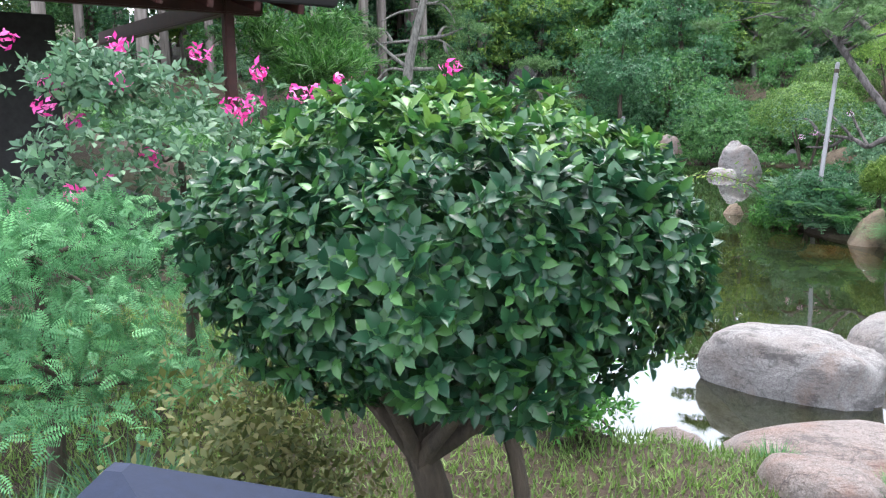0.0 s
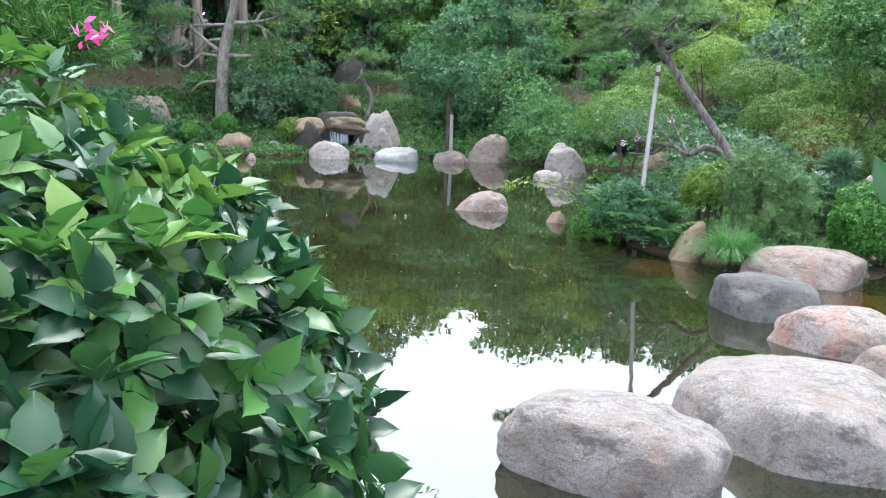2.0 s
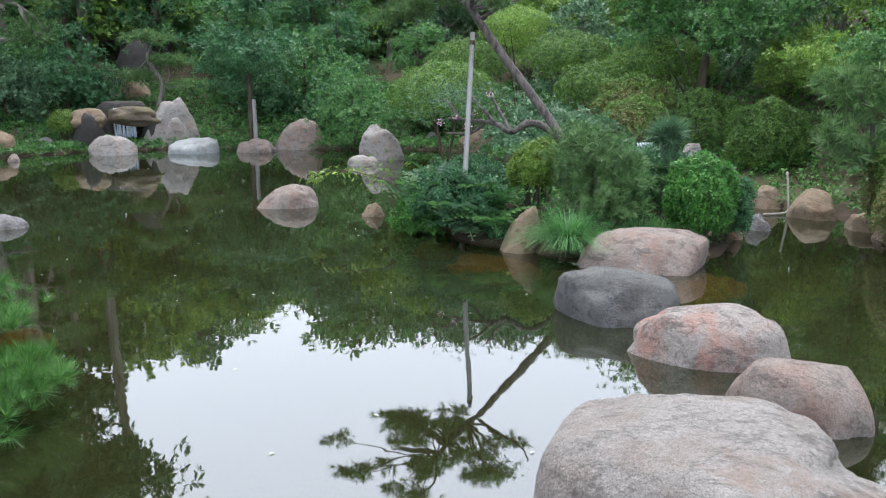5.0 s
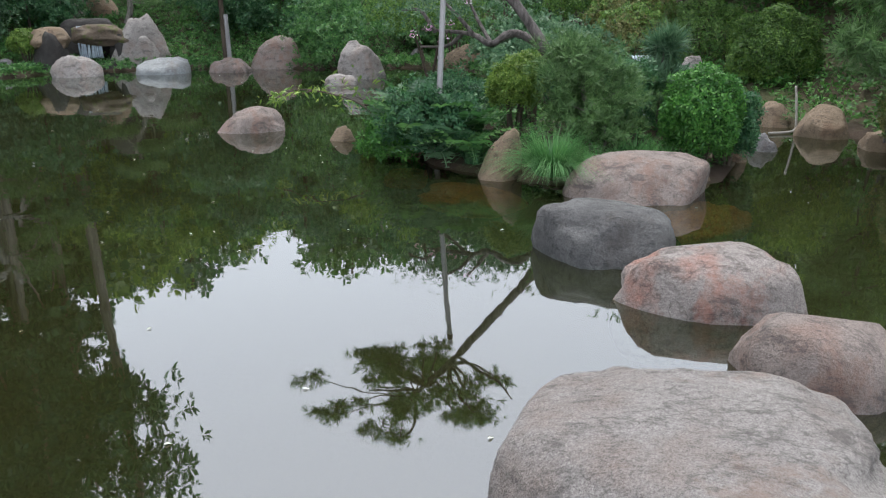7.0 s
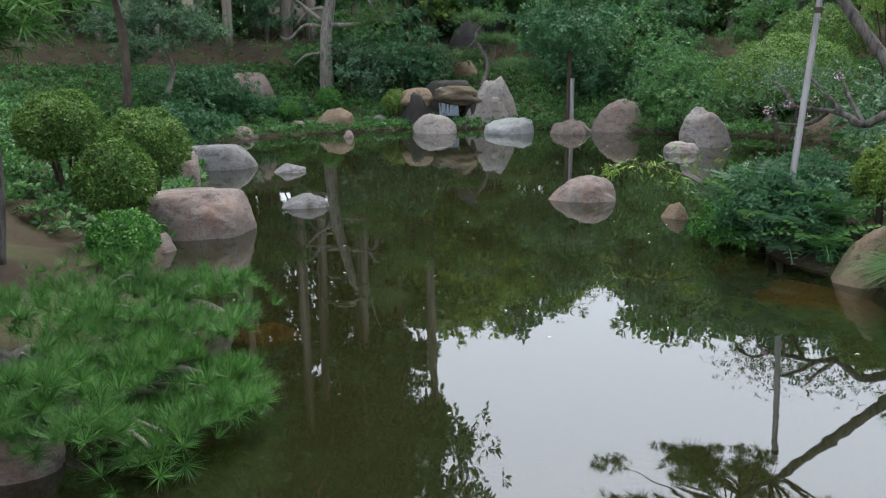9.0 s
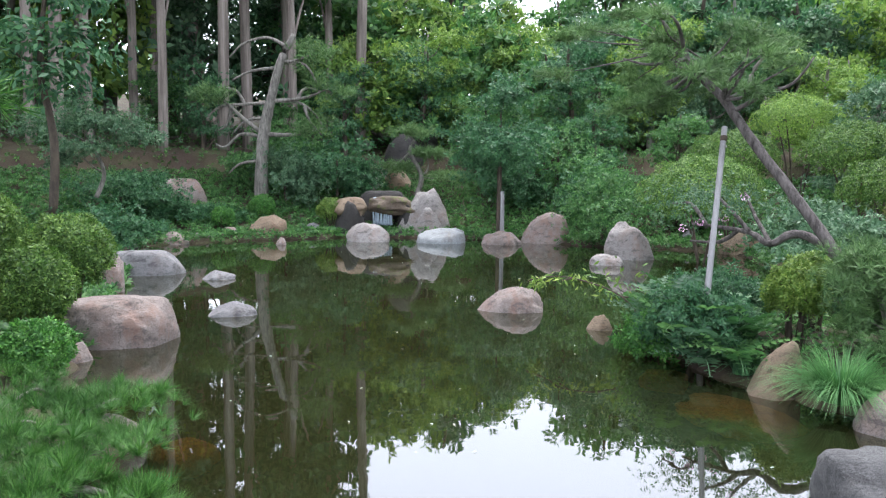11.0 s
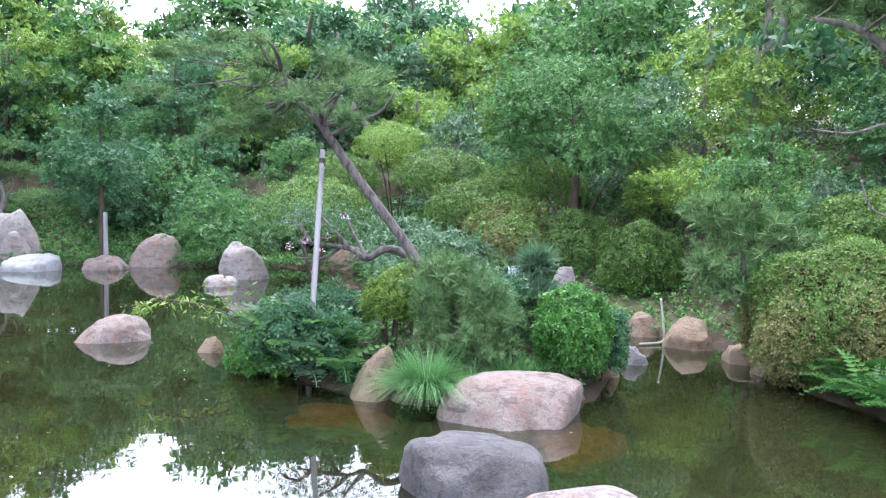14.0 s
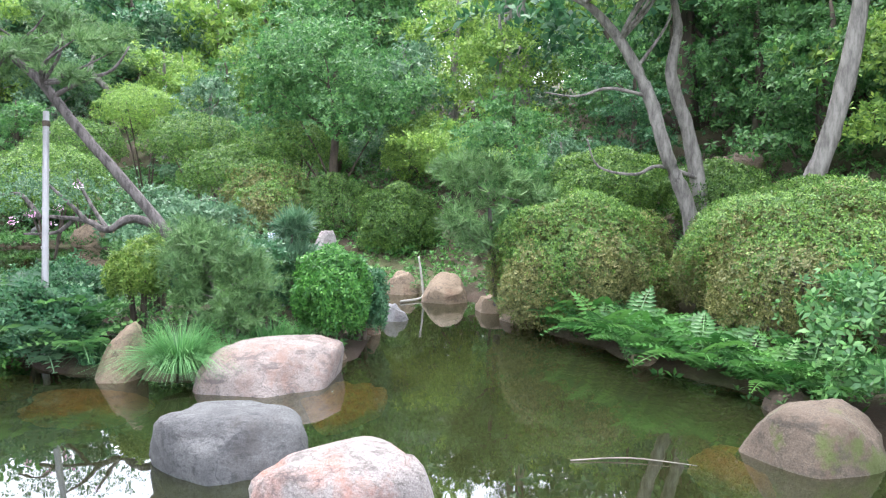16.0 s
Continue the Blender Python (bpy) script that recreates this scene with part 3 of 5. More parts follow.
for i, (x, y, s) in enumerate(((9.15, -1.33, .42), (10.5, -.66, .5), (11.75, -.10, .44), (7.6, -1.95, .62), (6.2, -2.0, .55))):
    rock("bank_stone", (x, y), (s, s * .75, s * .34), -60 + i * 7, 101 + i, M_TAN if i % 3 else M_MOSSY, "low brown stone half under ferns at the water", sunk=.2, flat=.3, rough=.2)
for i, (x, y, s) in enumerate(((10.45, 2.25, .36), (10.75, 5.62, .3))):
    rock("island_stone", (x, y), (s, s * .75, s * .36), -60 + i * 13, 121 + i, M_MOSSY if i % 2 else M_TAN, "low brown stone at the island's edge", sunk=.2, flat=.3, rough=.2)

# ---- the waterfall grotto on the far shore ----
fall = thing("waterfall", (17.42, 18.87, 0), "small waterfall out of dark stacked rocks", "waterfall")
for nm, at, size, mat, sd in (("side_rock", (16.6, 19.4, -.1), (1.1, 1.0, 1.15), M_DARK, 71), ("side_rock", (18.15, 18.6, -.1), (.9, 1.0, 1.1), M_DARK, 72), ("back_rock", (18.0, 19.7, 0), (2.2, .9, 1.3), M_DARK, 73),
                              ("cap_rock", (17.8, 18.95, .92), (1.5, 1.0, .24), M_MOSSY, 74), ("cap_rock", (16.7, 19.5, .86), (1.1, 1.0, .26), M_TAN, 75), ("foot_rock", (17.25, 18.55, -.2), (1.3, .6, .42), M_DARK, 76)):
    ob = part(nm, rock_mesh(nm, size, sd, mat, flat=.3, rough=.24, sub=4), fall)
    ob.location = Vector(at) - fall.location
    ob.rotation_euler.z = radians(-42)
g = np.random.default_rng(5)
strands = [tube([(a, .02 * g.normal(), 1.12), (a + .02 * g.normal(), -.06, .9), (a, -.1, .3)], (.018, .022, .03), 4) for a in np.linspace(-.26, .26, 12)]
v, f = join(strands)
ob = part("falling_water", mesh_of("falling_water", v, f, M_FOAM, True), fall, "thin bluish sheet of falling water", "stuff")
ob.matrix_local = pose(.12, .15, 0, 0, 0, -42)
for nm, at, size, sd in (("cascade_rock", (20.2, 21.6), (1.2, .9, .8), 81), ("cascade_rock", (19.3, 22.0), (1.0, .9, .6), 82), ("cascade_rock", (21.6, 23.0), (1.6, 1.2, 1.2), 83), ("cascade_rock", (22.9, 24.2), (2.0, 1.2, 1.4), 84), ("cascade_rock", (20.7, 22.6), (.9, .7, .6), 85)):
    rock(nm, at, size, -42, sd, M_PALE if sd in (82, 85) else M_TAN if sd == 81 else M_DARK, "weathered rock of the cascade above the waterfall", z=gz(*at) - .05, sub=3)


for at, size, turn, sd in (((9.52, 4.0), (1.1, .65, .055), -80, 91), ((9.6, 1.95), (1.3, .7, .055), 5, 92), ((8.30, -.80), (.8, .7, .055), -110, 93), ((10.05, 5.0), (.5, .4, .055), -50, 94), ((5.75, 6.05), (.5, .45, .055), -20, 95)):
    rock("submerged_rock", at, size, turn, sd, M_SILT, "amber silted rock just under the water", z=-.075, sunk=.2, rough=.2)
fall2 = thing("thin_waterfall", (14.45, 3.75, 0), "thin white waterfall over a grey rock behind the island", "waterfall")
ob = part("ledge_rock", rock_mesh("ledge_rock", (.6, .5, .85), 96, M_GREY, sub=3), fall2)
strands = [tube([(a, -.05, .84), (a + .01, -.16, .75), (a, -.24, .0)], (.012, .016, .02), 4) for a in np.linspace(-.12, .12, 7)]
ob = part("falling_water", mesh_of("falling_water", *join(strands), M_FOAM, True), fall2, "thin white sheet of falling water", "stuff")
ob.matrix_local = pose(0, 0, 0, 0, 0, -68)


# ---- clipped mounds and shrubs ----
def mound(name, at, radii, top, n, leaf, label, size=.045, low=-.25, shape=None, core=B_DARK, z=None, rough=.05, group="", category="shrub", twigs=4):
    """A clipped shrub: stems, a dark twiggy heart and a skin of small leaf sprays."""
    x, y = at
    base = foot(x, y) if z is None else z
    rx, ry, rz = radii
    ob = thing(name, (x, y, base), label, category, group)
    mid = top - base - rz
    P, N = ball_points(n, radii, low, rough, .14)
    patch = N[:, 2] + .35 * np.sin(P[:, 0] * 5 + x) * np.sin(P[:, 1] * 6 + y) + RNG.normal(0, .25, len(P))
    green = patch > (.42 if leaf is L_AZALEA_TAN else -2)
    fresh = L_AZALEA_FRESH if leaf is L_AZALEA_TAN else leaf
    part("foliage", mesh_of("foliage", *scatter(shape or SMALLSPRAY, P[green] + (0, 0, mid), N[green], size, .45), fresh), ob)
    if not green.all():
        part("brown_foliage", mesh_of("brown_foliage", *scatter(shape or SMALLSPRAY, P[~green] + (0, 0, mid), N[~green], size, .45), leaf), ob, "browner leaves on the flanks")
    hp, hn = ball_points(int(n * .35), (rx * .84, ry * .84, rz * .84), -.7, rough, .3)
    v, f = scatter(shape or SMALLSPRAY, hp + (0, 0, mid), hn, size * 1.5, 1.0)
    part("inner_foliage", mesh_of("inner_foliage", v, f, leaf), ob)
    for i in range(twigs):
        a = i * 6.28 / twigs + x
        part("stem", mesh_of("stem", *tube([(.06 * math.cos(a), .06 * math.sin(a), -.1), (.3 * rx * math.cos(a), .3 * ry * math.sin(a), mid * .6), (.62 * rx * math.cos(a), .62 * ry * math.sin(a), mid + rz * .35)], (.03, .022, .008), 5, .1, i), core, True), ob)
    return ob


MOUNDS = "clipped azalea mounds on the bank"
for at, r, top, n, leaf, label in (
        ((17.5, 3.5), (.98, .95, .85), 1.64, 5200, L_AZALEA, "clipped round azalea mound above the cove"),
        ((16.6, 2.2), (.72, .70, .85), 1.48, 4600, L_AZALEA, "clipped round azalea mound above the cove"),
        ((12.15, -.25), (1.0, 1.02, 1.0), 1.46, 15000, L_AZALEA_TAN, "big domed azalea with tan green leaves by the water"),
        ((11.0, -2.35), (1.5, 1.35, .95), 1.60, 19000, L_AZALEA_TAN, "very large domed azalea overhanging the bank"),
        ((14.9, -1.0), (1.0, .9, .6), 2.0, 3600, L_AZALEA_FRESH, "clipped azalea mound with some red leaves"),
        ((14.1, -2.3), (.75, .7, .5), 1.80, 2200, L_AZALEA, "small clipped azalea mound at a pine's foot"),
        ((19.0, 1.8), (1.1, 1.0, .8), 2.75, 3200, L_YELLOW, "clipped yellow green mound up the slope"),
        ((19.6, 4.7), (1.8, 1.1, .65), 2.72, 4200, L_AZALEA_FRESH, "long clipped azalea hedge up the slope"),
        ((17.5, 4.7), (.8, .8, .65), 1.92, 2200, L_AZALEA_TAN, "clipped azalea mound below the hedge"),
        ((18.2, 5.6), (1.0, .9, .6), 2.2, 2200, L_AZALEA, "clipped azalea mound below the hedge"),
        ((5.6, 11.2), (.48, .48, .5), 1.50, 2600, L_AZALEA_FRESH, "clipped round azalea on the shore"),
        ((6.25, 10.2), (.47, .47, .48), 1.30, 3000, L_AZALEA_FRESH, "clipped round azalea on the shore"),
        ((5.58, 8.95), (.36, .36, .42), 1.06, 3000, L_AZALEA_FRESH, "bright clipped round azalea beside a boulder"),
        ((5.35, 8.0), (.27, .27, .26), .55, 2000, L_BOX, "low bright green shrub at the shore"),
        ((18.6, 9.4), (1.55, 1.1, .8), 2.25, 4200, L_AZALEA_FRESH, "wide clipped azalea mound behind the island"),
        ((21.4, 10.2), (1.3, 1.0, .7), 2.95, 2600, L_AZALEA, "clipped azalea hedge on the slope"),
        ((23.6, 9.6), (1.5, 1.0, .7), 3.9, 2600, L_YELLOW, "bright clipped hedge high on the slope"),
        ((21.0, 7.2), (1.6, 1.1, .7), 3.0, 2800, L_AZALEA, "clipped azalea hedge on the slope"),
        ((16.4, 4.4), (.6, .6, .5), 1.5, 1500, L_AZALEA_TAN, "small brownish clipped azalea")):
    mound("azalea", at, r, top, n, leaf, label, group=MOUNDS, size=.045 if at[0] < 7 else .052 if n < 5000 else .038)
mound("ball_shrub", (14.84, 21.3), (.36, .36, .36), 1.15, 900, L_BOX, "small clipped ball shrub on the far bank", .05)
mound("ball_shrub", (16.3, 19.9), (.40, .40, .38), 1.08, 1000, L_LIME, "small clipped lime green ball shrub at the shore", .05)
mound("ball_shrub", (13.4, 20.9), (.32, .32, .3), .85, 700, L_BOX, "small clipped ball shrub on the far bank", .05)
mound("boxwood", (10.85, 2.28), (.36, .36, .44), 1.00, 2600, L_BOX, "fresh green clipped boxwood on the island", .045, low=-.8, rough=.06)
mound("boxwood", (11.25, 2.1), (.3, .3, .35), .78, 1400, L_DEEP, "darker shrub beside the clipped boxwood", .05, low=-.8, rough=.12)
mound("golden_shrub", (10.75, 4.12), (.27, .27, .26), 1.02, 1500, L_LIME, "small yellow green clipped shrub on the island", .04, low=-.7, rough=.06)
mound("golden_shrub", (11.6, 4.3), (.35, .3, .25), 1.05, 1200, L_LIME, "yellow green clipped shrub behind the pine's bent trunk", .045)
for at, r, top, leaf, label, n in (((10.35, 4.85), (.42, .5, .35), .74, L_DEEP, "low dark green juniper on the island", 1600), ((11.3, 5.2), (.55, .5, .35), .80, L_DEEP, "low dark green juniper on the island", 1600), ((10.35, 5.35), (.3, .3, .25), .42, L_BOX, "small leafy shrub at the island's edge", 900),
                                   ((11.2, 3.3), (.5, .5, .35), 1.05, L_DEEP, "dark low shrub behind the small pine", 1400), ((12.2, 3.1), (.5, .5, .4), .95, L_GREYGREEN, "grey green low shrub on the island", 1400)):
    mound("low_shrub", at, r, top, n, leaf, label, .055, low=-.6, rough=.14)


# ---- trees ----
def tree(name, at, trunk, radii, blobs, leaf, shape, size, n, bark, label, category="tree", group="", z=None, extra=(), spread=.34, droop=0.0, clusters=9):
    """A tree: a tapered trunk, a limb to every clump of its crown, and the crown's leaves. Points are relative to its foot."""
    x, y = at
    ob = thing(name, (x, y, (foot(x, y) if z is None else z) - .05), label, category, group)
    part("trunk", mesh_of("trunk", *tube(trunk, radii, 9, .05, 3), bark, True), ob)
    T = np.array(trunk, float)
    tops = []
    for i, (c, r) in enumerate(blobs):
        c = np.array(c, float)
        k = np.argmin(np.linalg.norm(T - (c - (0, 0, r[2] * .8)), axis=1))
        s = T[k]
        m = (s + c) / 2 + np.array((.1 * math.sin(i * 2.1), .1 * math.cos(i * 3.3), -.12 * r[0]))
        w = max(.012, radii[k] * .5)
        part("limb", mesh_of("limb", *tube([s, m, c], (w, w * .7, w * .25), 6, .06, i), bark, True), ob)
        P, N = puff_points(int(n), r, clusters, spread)
        tops.append(scatter(shape, P + c, N, size, .6, droop))
    for i, pts in enumerate(extra):
        w = radii[-1] * .7 + .01
        part("limb", mesh_of("limb", *tube(pts, np.linspace(w, w * .3, len(pts)), 6, .08, i), bark, True), ob)
    if tops:
        v, f = join(tops)
        part("crown", mesh_of("crown", v, f, leaf), ob)
    return ob


def pads(centre, spread, count, r, seed, flat=.3):
    """Flat pads of a trained pine's crown, scattered over an ellipsoid."""
    g = np.random.default_rng(seed)
    out = []
    for i in range(count):
        d = g.normal(0, 1, 3)
        d /= np.linalg.norm(d)
        d *= g.uniform(.3, 1)
        out.append((np.array(centre) + d * spread, (r * g.uniform(.7, 1.2), r * g.uniform(.7, 1.2), r * flat)))
    return out


# the leaning pine of the island, its bamboo prop and the old bent branch
pine_at = (10.85, 3.12)
pine = tree("leaning_pine", pine_at, [(0, 0, 0), (-.05, .42, .55), (-.09, .80, 1.13), (-.15, 1.43, 1.93), (-.11, 1.79, 2.38), (-.17, 2.08, 2.68), (-.2, 2.2, 2.92)], (.075, .06, .05, .045, .042, .036, .022),
            pads((-.2, 2.35, 2.75), (1.1, 1.3, .6), 34, .23, 4, .24), L_PINE, TUFT, .11, 56, B_PINE, "leaning pine with a twisted crown on the island", z=.22, clusters=5,
            extra=[[(-.13, 1.7, 2.25), (-.1, 1.4, 2.4), (-.05, 1.15, 2.5), (.0, 1.0, 2.72)], [(-.2, 2.15, 2.8), (-.4, 2.45, 2.75), (-.35, 2.8, 2.85)], [(-.2, 2.15, 2.8), (.05, 2.5, 2.95), (0, 2.9, 3.0)], [(-.2, 2.2, 2.9), (-.3, 2.4, 3.2), (-.2, 2.6, 3.4)], [(-.2, 2.2, 2.9), (-.5, 2.1, 3.1), (-.6, 2.3, 3.3)]])
prop = thing("prop_pole", (10.25, 4.77, .2), "grey bamboo pole propping up the leaning pine", "pole")
part("pole", mesh_of("pole", *tube([(0, 0, -.15), (.23, .05, 1.0), (.49, .12, 2.09)], (.031, .029, .027), 10, .01), B_POLE, True), prop)
for h in (.15, .5, .85, 1.2, 1.55, 1.9):
    part("node_ring", mesh_of("node_ring", *tube([(.235 * h, .055 * h, h - .012), (.235 * h, .055 * h, h + .012)], (.034, .034), 10), B_POLE, True), prop)
part("tie", mesh_of("tie", *tube([(.458, .11, 1.95), (.470, .112, 2.0)], (.034, .034), 10), B_DARK, True), prop, "dark rope tie")

old = thing("bent_azalea", (11.15, 4.15, .3), "old bent azalea with bare twisting branches and pink blossoms", "shrub")
for i, pts in enumerate(([(0, -.75, .2), (0, -.3, .70), (-.05, .1, .97), (-.1, .37, .86), (-.05, .6, .95), (0, .9, .98), (.05, 1.3, 1.0)], [(-.1, .37, .86), (.05, .6, 1.1), (.2, .8, 1.35)], [(0, .75, .97), (.1, 1.0, .82), (.2, 1.4, .8)], [(-.05, .6, .95), (-.05, .8, 1.15), (.1, 1.1, 1.35)], [(0, 1.1, .98), (.2, 1.4, 1.2), (.3, 1.7, 1.2)])):
    limb = part("branch", mesh_of("branch", *tube(pts, np.linspace(.058 if i == 0 else .026, .012, len(pts)), 7, .1, i), B_PINE, True), old)
P, N = puff_points(650, (.5, .9, .35), 12)
part("foliage", mesh_of("foliage", *scatter(SMALLSPRAY, P + (.35, 1.25, 1.2), N, .045, .6), L_GREYGREEN), old)
for c in ((-.05, 1.15, 1.02), (.0, 1.02, .90), (.1, .75, 1.3), (-.05, 1.35, .95), (.1, .95, 1.05)):
    P, N = ball_points(14, (.05, .05, .04))
    part("blossom", mesh_of("blossom", *scatter(LEAF, P + c, N, .036, .5), L_PALEPETAL), limb, "pale pink blossom cluster")

# small trained pine and other plants of the island
tree("dwarf_pine", (10.45, 3.15), [(0, 0, 0), (.05, .1, .4), (0, .2, .7)], (.05, .04, .02), [((.05, .1, .85), (.34, .34, .2)), ((-.05, .38, .72), (.3, .3, .2)), ((-.02, -.2, .6), (.34, .3, .22)), ((-.1, .2, .45), (.36, .36, .24)), ((.15, .35, .95), (.28, .28, .16)), ((-.1, -.1, .3), (.34, .34, .2))], L_PINE, TUFT, .11, 230, B_GREY, "soft round dwarf pine on the island", "tree")
tree("pine_sapling", (11.5, 2.8), [(0, 0, 0), (0, .02, .5), (0, 0, .95)], (.02, .016, .008), [((0, 0, .95), (.12, .12, .16)), ((0, 0, .6), (.18, .18, .16))], L_GREYGREEN, TUFT, .24, 60, B_PINE, "thin young pine with long needles", "tree")


def blades(n, length, spread, width, lean):
    """A tuft of arching grass blades."""
    a, r = RNG.uniform(0, 6.28, n), spread * np.sqrt(RNG.random(n))
    ln, le = length * RNG.uniform(.6, 1.1, n), lean * RNG.uniform(.3, 1.2, n)
    d = np.stack([np.cos(a), np.sin(a), np.zeros(n)], 1)
    s = np.stack([-np.sin(a), np.cos(a), np.zeros(n)], 1) * width
    rows = []
    for t in (0, .35, .7, 1):
        out, up = ln * le * (.25 * t + .6 * t * t), ln * (1.05 * t - .85 * np.minimum(le, 1.1) * t * t)
        c = d * (r * .6 + out)[:, None] + np.array((0, 0, 1)) * up[:, None]
        rows += [c - s * (1 - t * .95), c + s * (1 - t * .95)]
    V = np.stack(rows, 1)
    F = np.array([(0, 1, 3), (0, 3, 2), (2, 3, 5), (2, 5, 4), (4, 5, 7), (4, 7, 6)])
    return V.reshape(-1, 3), (F[None] + (np.arange(n) * 8)[:, None, None]).reshape(-1, 3)


def tuft(at, n, length, spread, lean, label, leaf=L_GRASS, width=.006, z=None):
    ob = new("grass_tuft", mesh_of("grass_tuft", *blades(n, length, spread, width, lean), leaf))
    ob.location = (*at, foot(*at) - .02 if z is None else z)
    return tagged(ob, label, "grass")


tuft((9.72, 3.32), 1300, .60, .26, 1.15, "long arching ornamental grass hanging over a rock", width=.0048, z=.12)
tuft((9.95, 2.95), 500, .40, .25, .8, "fine ornamental grass on the island")
tuft((10.35, 2.75), 600, .36, .3, .8, "fine ornamental grass on the island")
tuft((10.55, 2.55), 450, .30, .25, .8, "short grass beside the clipped boxwood")
tuft((10.05, 4.25), 160, .42, .14, 1.0, "strappy dark leaves at the island's edge", L_DEEP, .012, .08)


def frond(length, pairs, width, droop):
    """A feathered frond along y: a stalk with leaflets on both sides."""
    V, F = [(0, 0, 0)], []
    for i in range(pairs):
        t = (i + .6) / pairs
        y, z = length * t * (1 - .15 * droop * t), length * (.45 * t - droop * .75 * t * t)
        w = width * math.sin(math.pi * (.15 + .85 * t) ** .8) * length + .01
        last = (root, root + 1) if i else (0, 0)
        V += [(-.004, y, z), (.004, y, z)]
        a = len(V) - 2
        stalk = [(last[0], last[1], a + 1), (last[0], a + 1, a)] if i else [(0, a + 1, a)]
        F += stalk
        for s in (-1, 1):
            k, h = len(V), a if s < 0 else a + 1
            b = length / pairs * .8
            V += [(s * w * .5, y + b * .55, z + .01), (s * w, y + b * .5, z - .12 * w), (s * w * .5, y - b * .35, z)]
            F += [(h, k, k + 1), (h, k + 1, k + 2)] if s < 0 else [(h, k + 1, k), (h, k + 2, k + 1)]
        root = a
    return np.array(V), np.array(F)


def fern(name, at, count, length, label, leaf=L_FERN, pairs=13, width=.20, z=None, category="fern"):
    ob = thing(name, (*at, max(foot(*at), .12) if z is None else z), label, category)
    shapes = [frond(length, pairs, width, d) for d in (.6, .8, 1.0)]
    for i in range(count):
        v, f = shapes[i % 3]
        m = np.array((Matrix.Rotation(i * 2.4 + at[0], 3, "Z") @ Matrix.Rotation(RNG.uniform(.25, .8), 3, "X")))
        part("frond", mesh_of("frond", v * RNG.uniform(.7, 1.1) @ m.T, f, leaf), ob)
    return ob


for i, (x, y) in enumerate(((10.75, -.25), (10.45, -.45), (11.1, -.1), (11.5, .1), (10.1, -.68), (9.75, -.85), (9.45, -1.1), (9.95, -1.15), (10.5, -.85), (9.2, -1.2), (11.9, .18), (9.6, -1.6), (10.9, -.6), (8.95, -1.5), (12.2, .3), (11.3, -.3), (10.2, -.5), (9.3, -1.5), (12.5, .32))):
    fern("fern", (x, y - .04), 13, RNG.uniform(.55, .75), "bright green fern on the damp bank")
for k, (x, y, s, z) in enumerate(((10.0, 4.62, .5, .1), (10.25, 5.1, .5, .1), (9.98, 4.3, .55, .2), (10.1, 4.6, .7, .22), (10.2, 4.95, .7, .22), (10.45, 5.25, .7, .22), (10.65, 5.5, .7, .22), (10.95, 5.8, .7, .2), (10.35, 4.75, .7, .4), (10.6, 5.15, .75, .42), (10.3, 4.4, .6, .35), (10.9, 5.4, .7, .4), (11.4, 5.9, .6, .3))):
    fern("trailing_shrub", (x, y), 11, s, "light green shrub with feathered leaves over the water", L_MID if k % 3 else L_GREYGREEN, 9, .24, z, "shrub")
tree("arching_shrub", (10.7, 5.6), [(0, 0, 0), (-.1, .3, .4), (-.2, .9, .55), (-.1, 1.4, .5)], (.012, .01, .007, .004), [((-.2, 1.0, .52), (.25, .4, .12)), ((-.1, .4, .5), (.4, .4, .2)), ((-.15, 1.5, .42), (.1, .15, .06))], L_LIME, SLIM, .09, 70, B_DARK, "thin arching shoots with leaves over the water", "shrub", z=.15)

# right bank: leaning pines, maple, far trunks, loose shrubs
tree("old_pine", (13.35, -1.85), [(0, 0, 0), (.0, .12, .7), (-.05, .40, 1.35), (.05, .60, 2.05), (.15, .95, 2.75), (.1, 1.4, 3.2), (.0, 1.9, 3.35)], (.11, .095, .085, .08, .065, .045, .025),
     pads((0, 1.2, 3.6), (1.3, 1.5, .35), 12, .5, 8, .35), L_PINE, TUFT, .17, 130, B_GREY, "old grey leaning pine with crooked limbs", clusters=5,
     extra=[[(.05, .60, 2.05), (0, 1.1, 2.15), (-.1, 1.5, 2.05), (-.1, 1.9, 2.1)], [(.1, .75, 2.4), (.1, .4, 2.9), (.1, .3, 3.3)]])
tree("old_pine", (13.55, -2.0), [(0, 0, 0), (.05, .05, .8), (.1, .20, 1.6), (.0, .45, 2.3), (.1, .35, 2.9), (.2, .5, 3.6)], (.115, .10, .09, .075, .055, .03),
     pads((.1, .3, 3.9), (1.3, 1.1, .4), 9, .5, 9, .35), L_PINE, TUFT, .17, 130, B_GREY, "old grey leaning pine with crooked limbs", clusters=5, extra=[[(0, .1, 1.0), (-.1, .6, 1.15), (-.1, .9, 1.05), (-.1, 1.35, 1.15), (-.1, 1.5, 1.5)]])
tree("young_pine", (12.3, .66), [(0, 0, 0), (.05, .05, .6), (0, .1, 1.3)], (.04, .03, .015), [((.0, .15, 1.55), (.35, .4, .2)), ((0, -.25, 1.2), (.35, .35, .2)), ((-.1, .35, 1.05), (.3, .3, .2)), ((.1, .05, .8), (.35, .35, .2)), ((0, .45, 1.5), (.3, .3, .2)), ((-.1, -.4, .75), (.2, .2, .2))], L_PINE, TUFT, .17, 90, B_PINE, "young pine with bluish green tufts over the cove", z=.22)
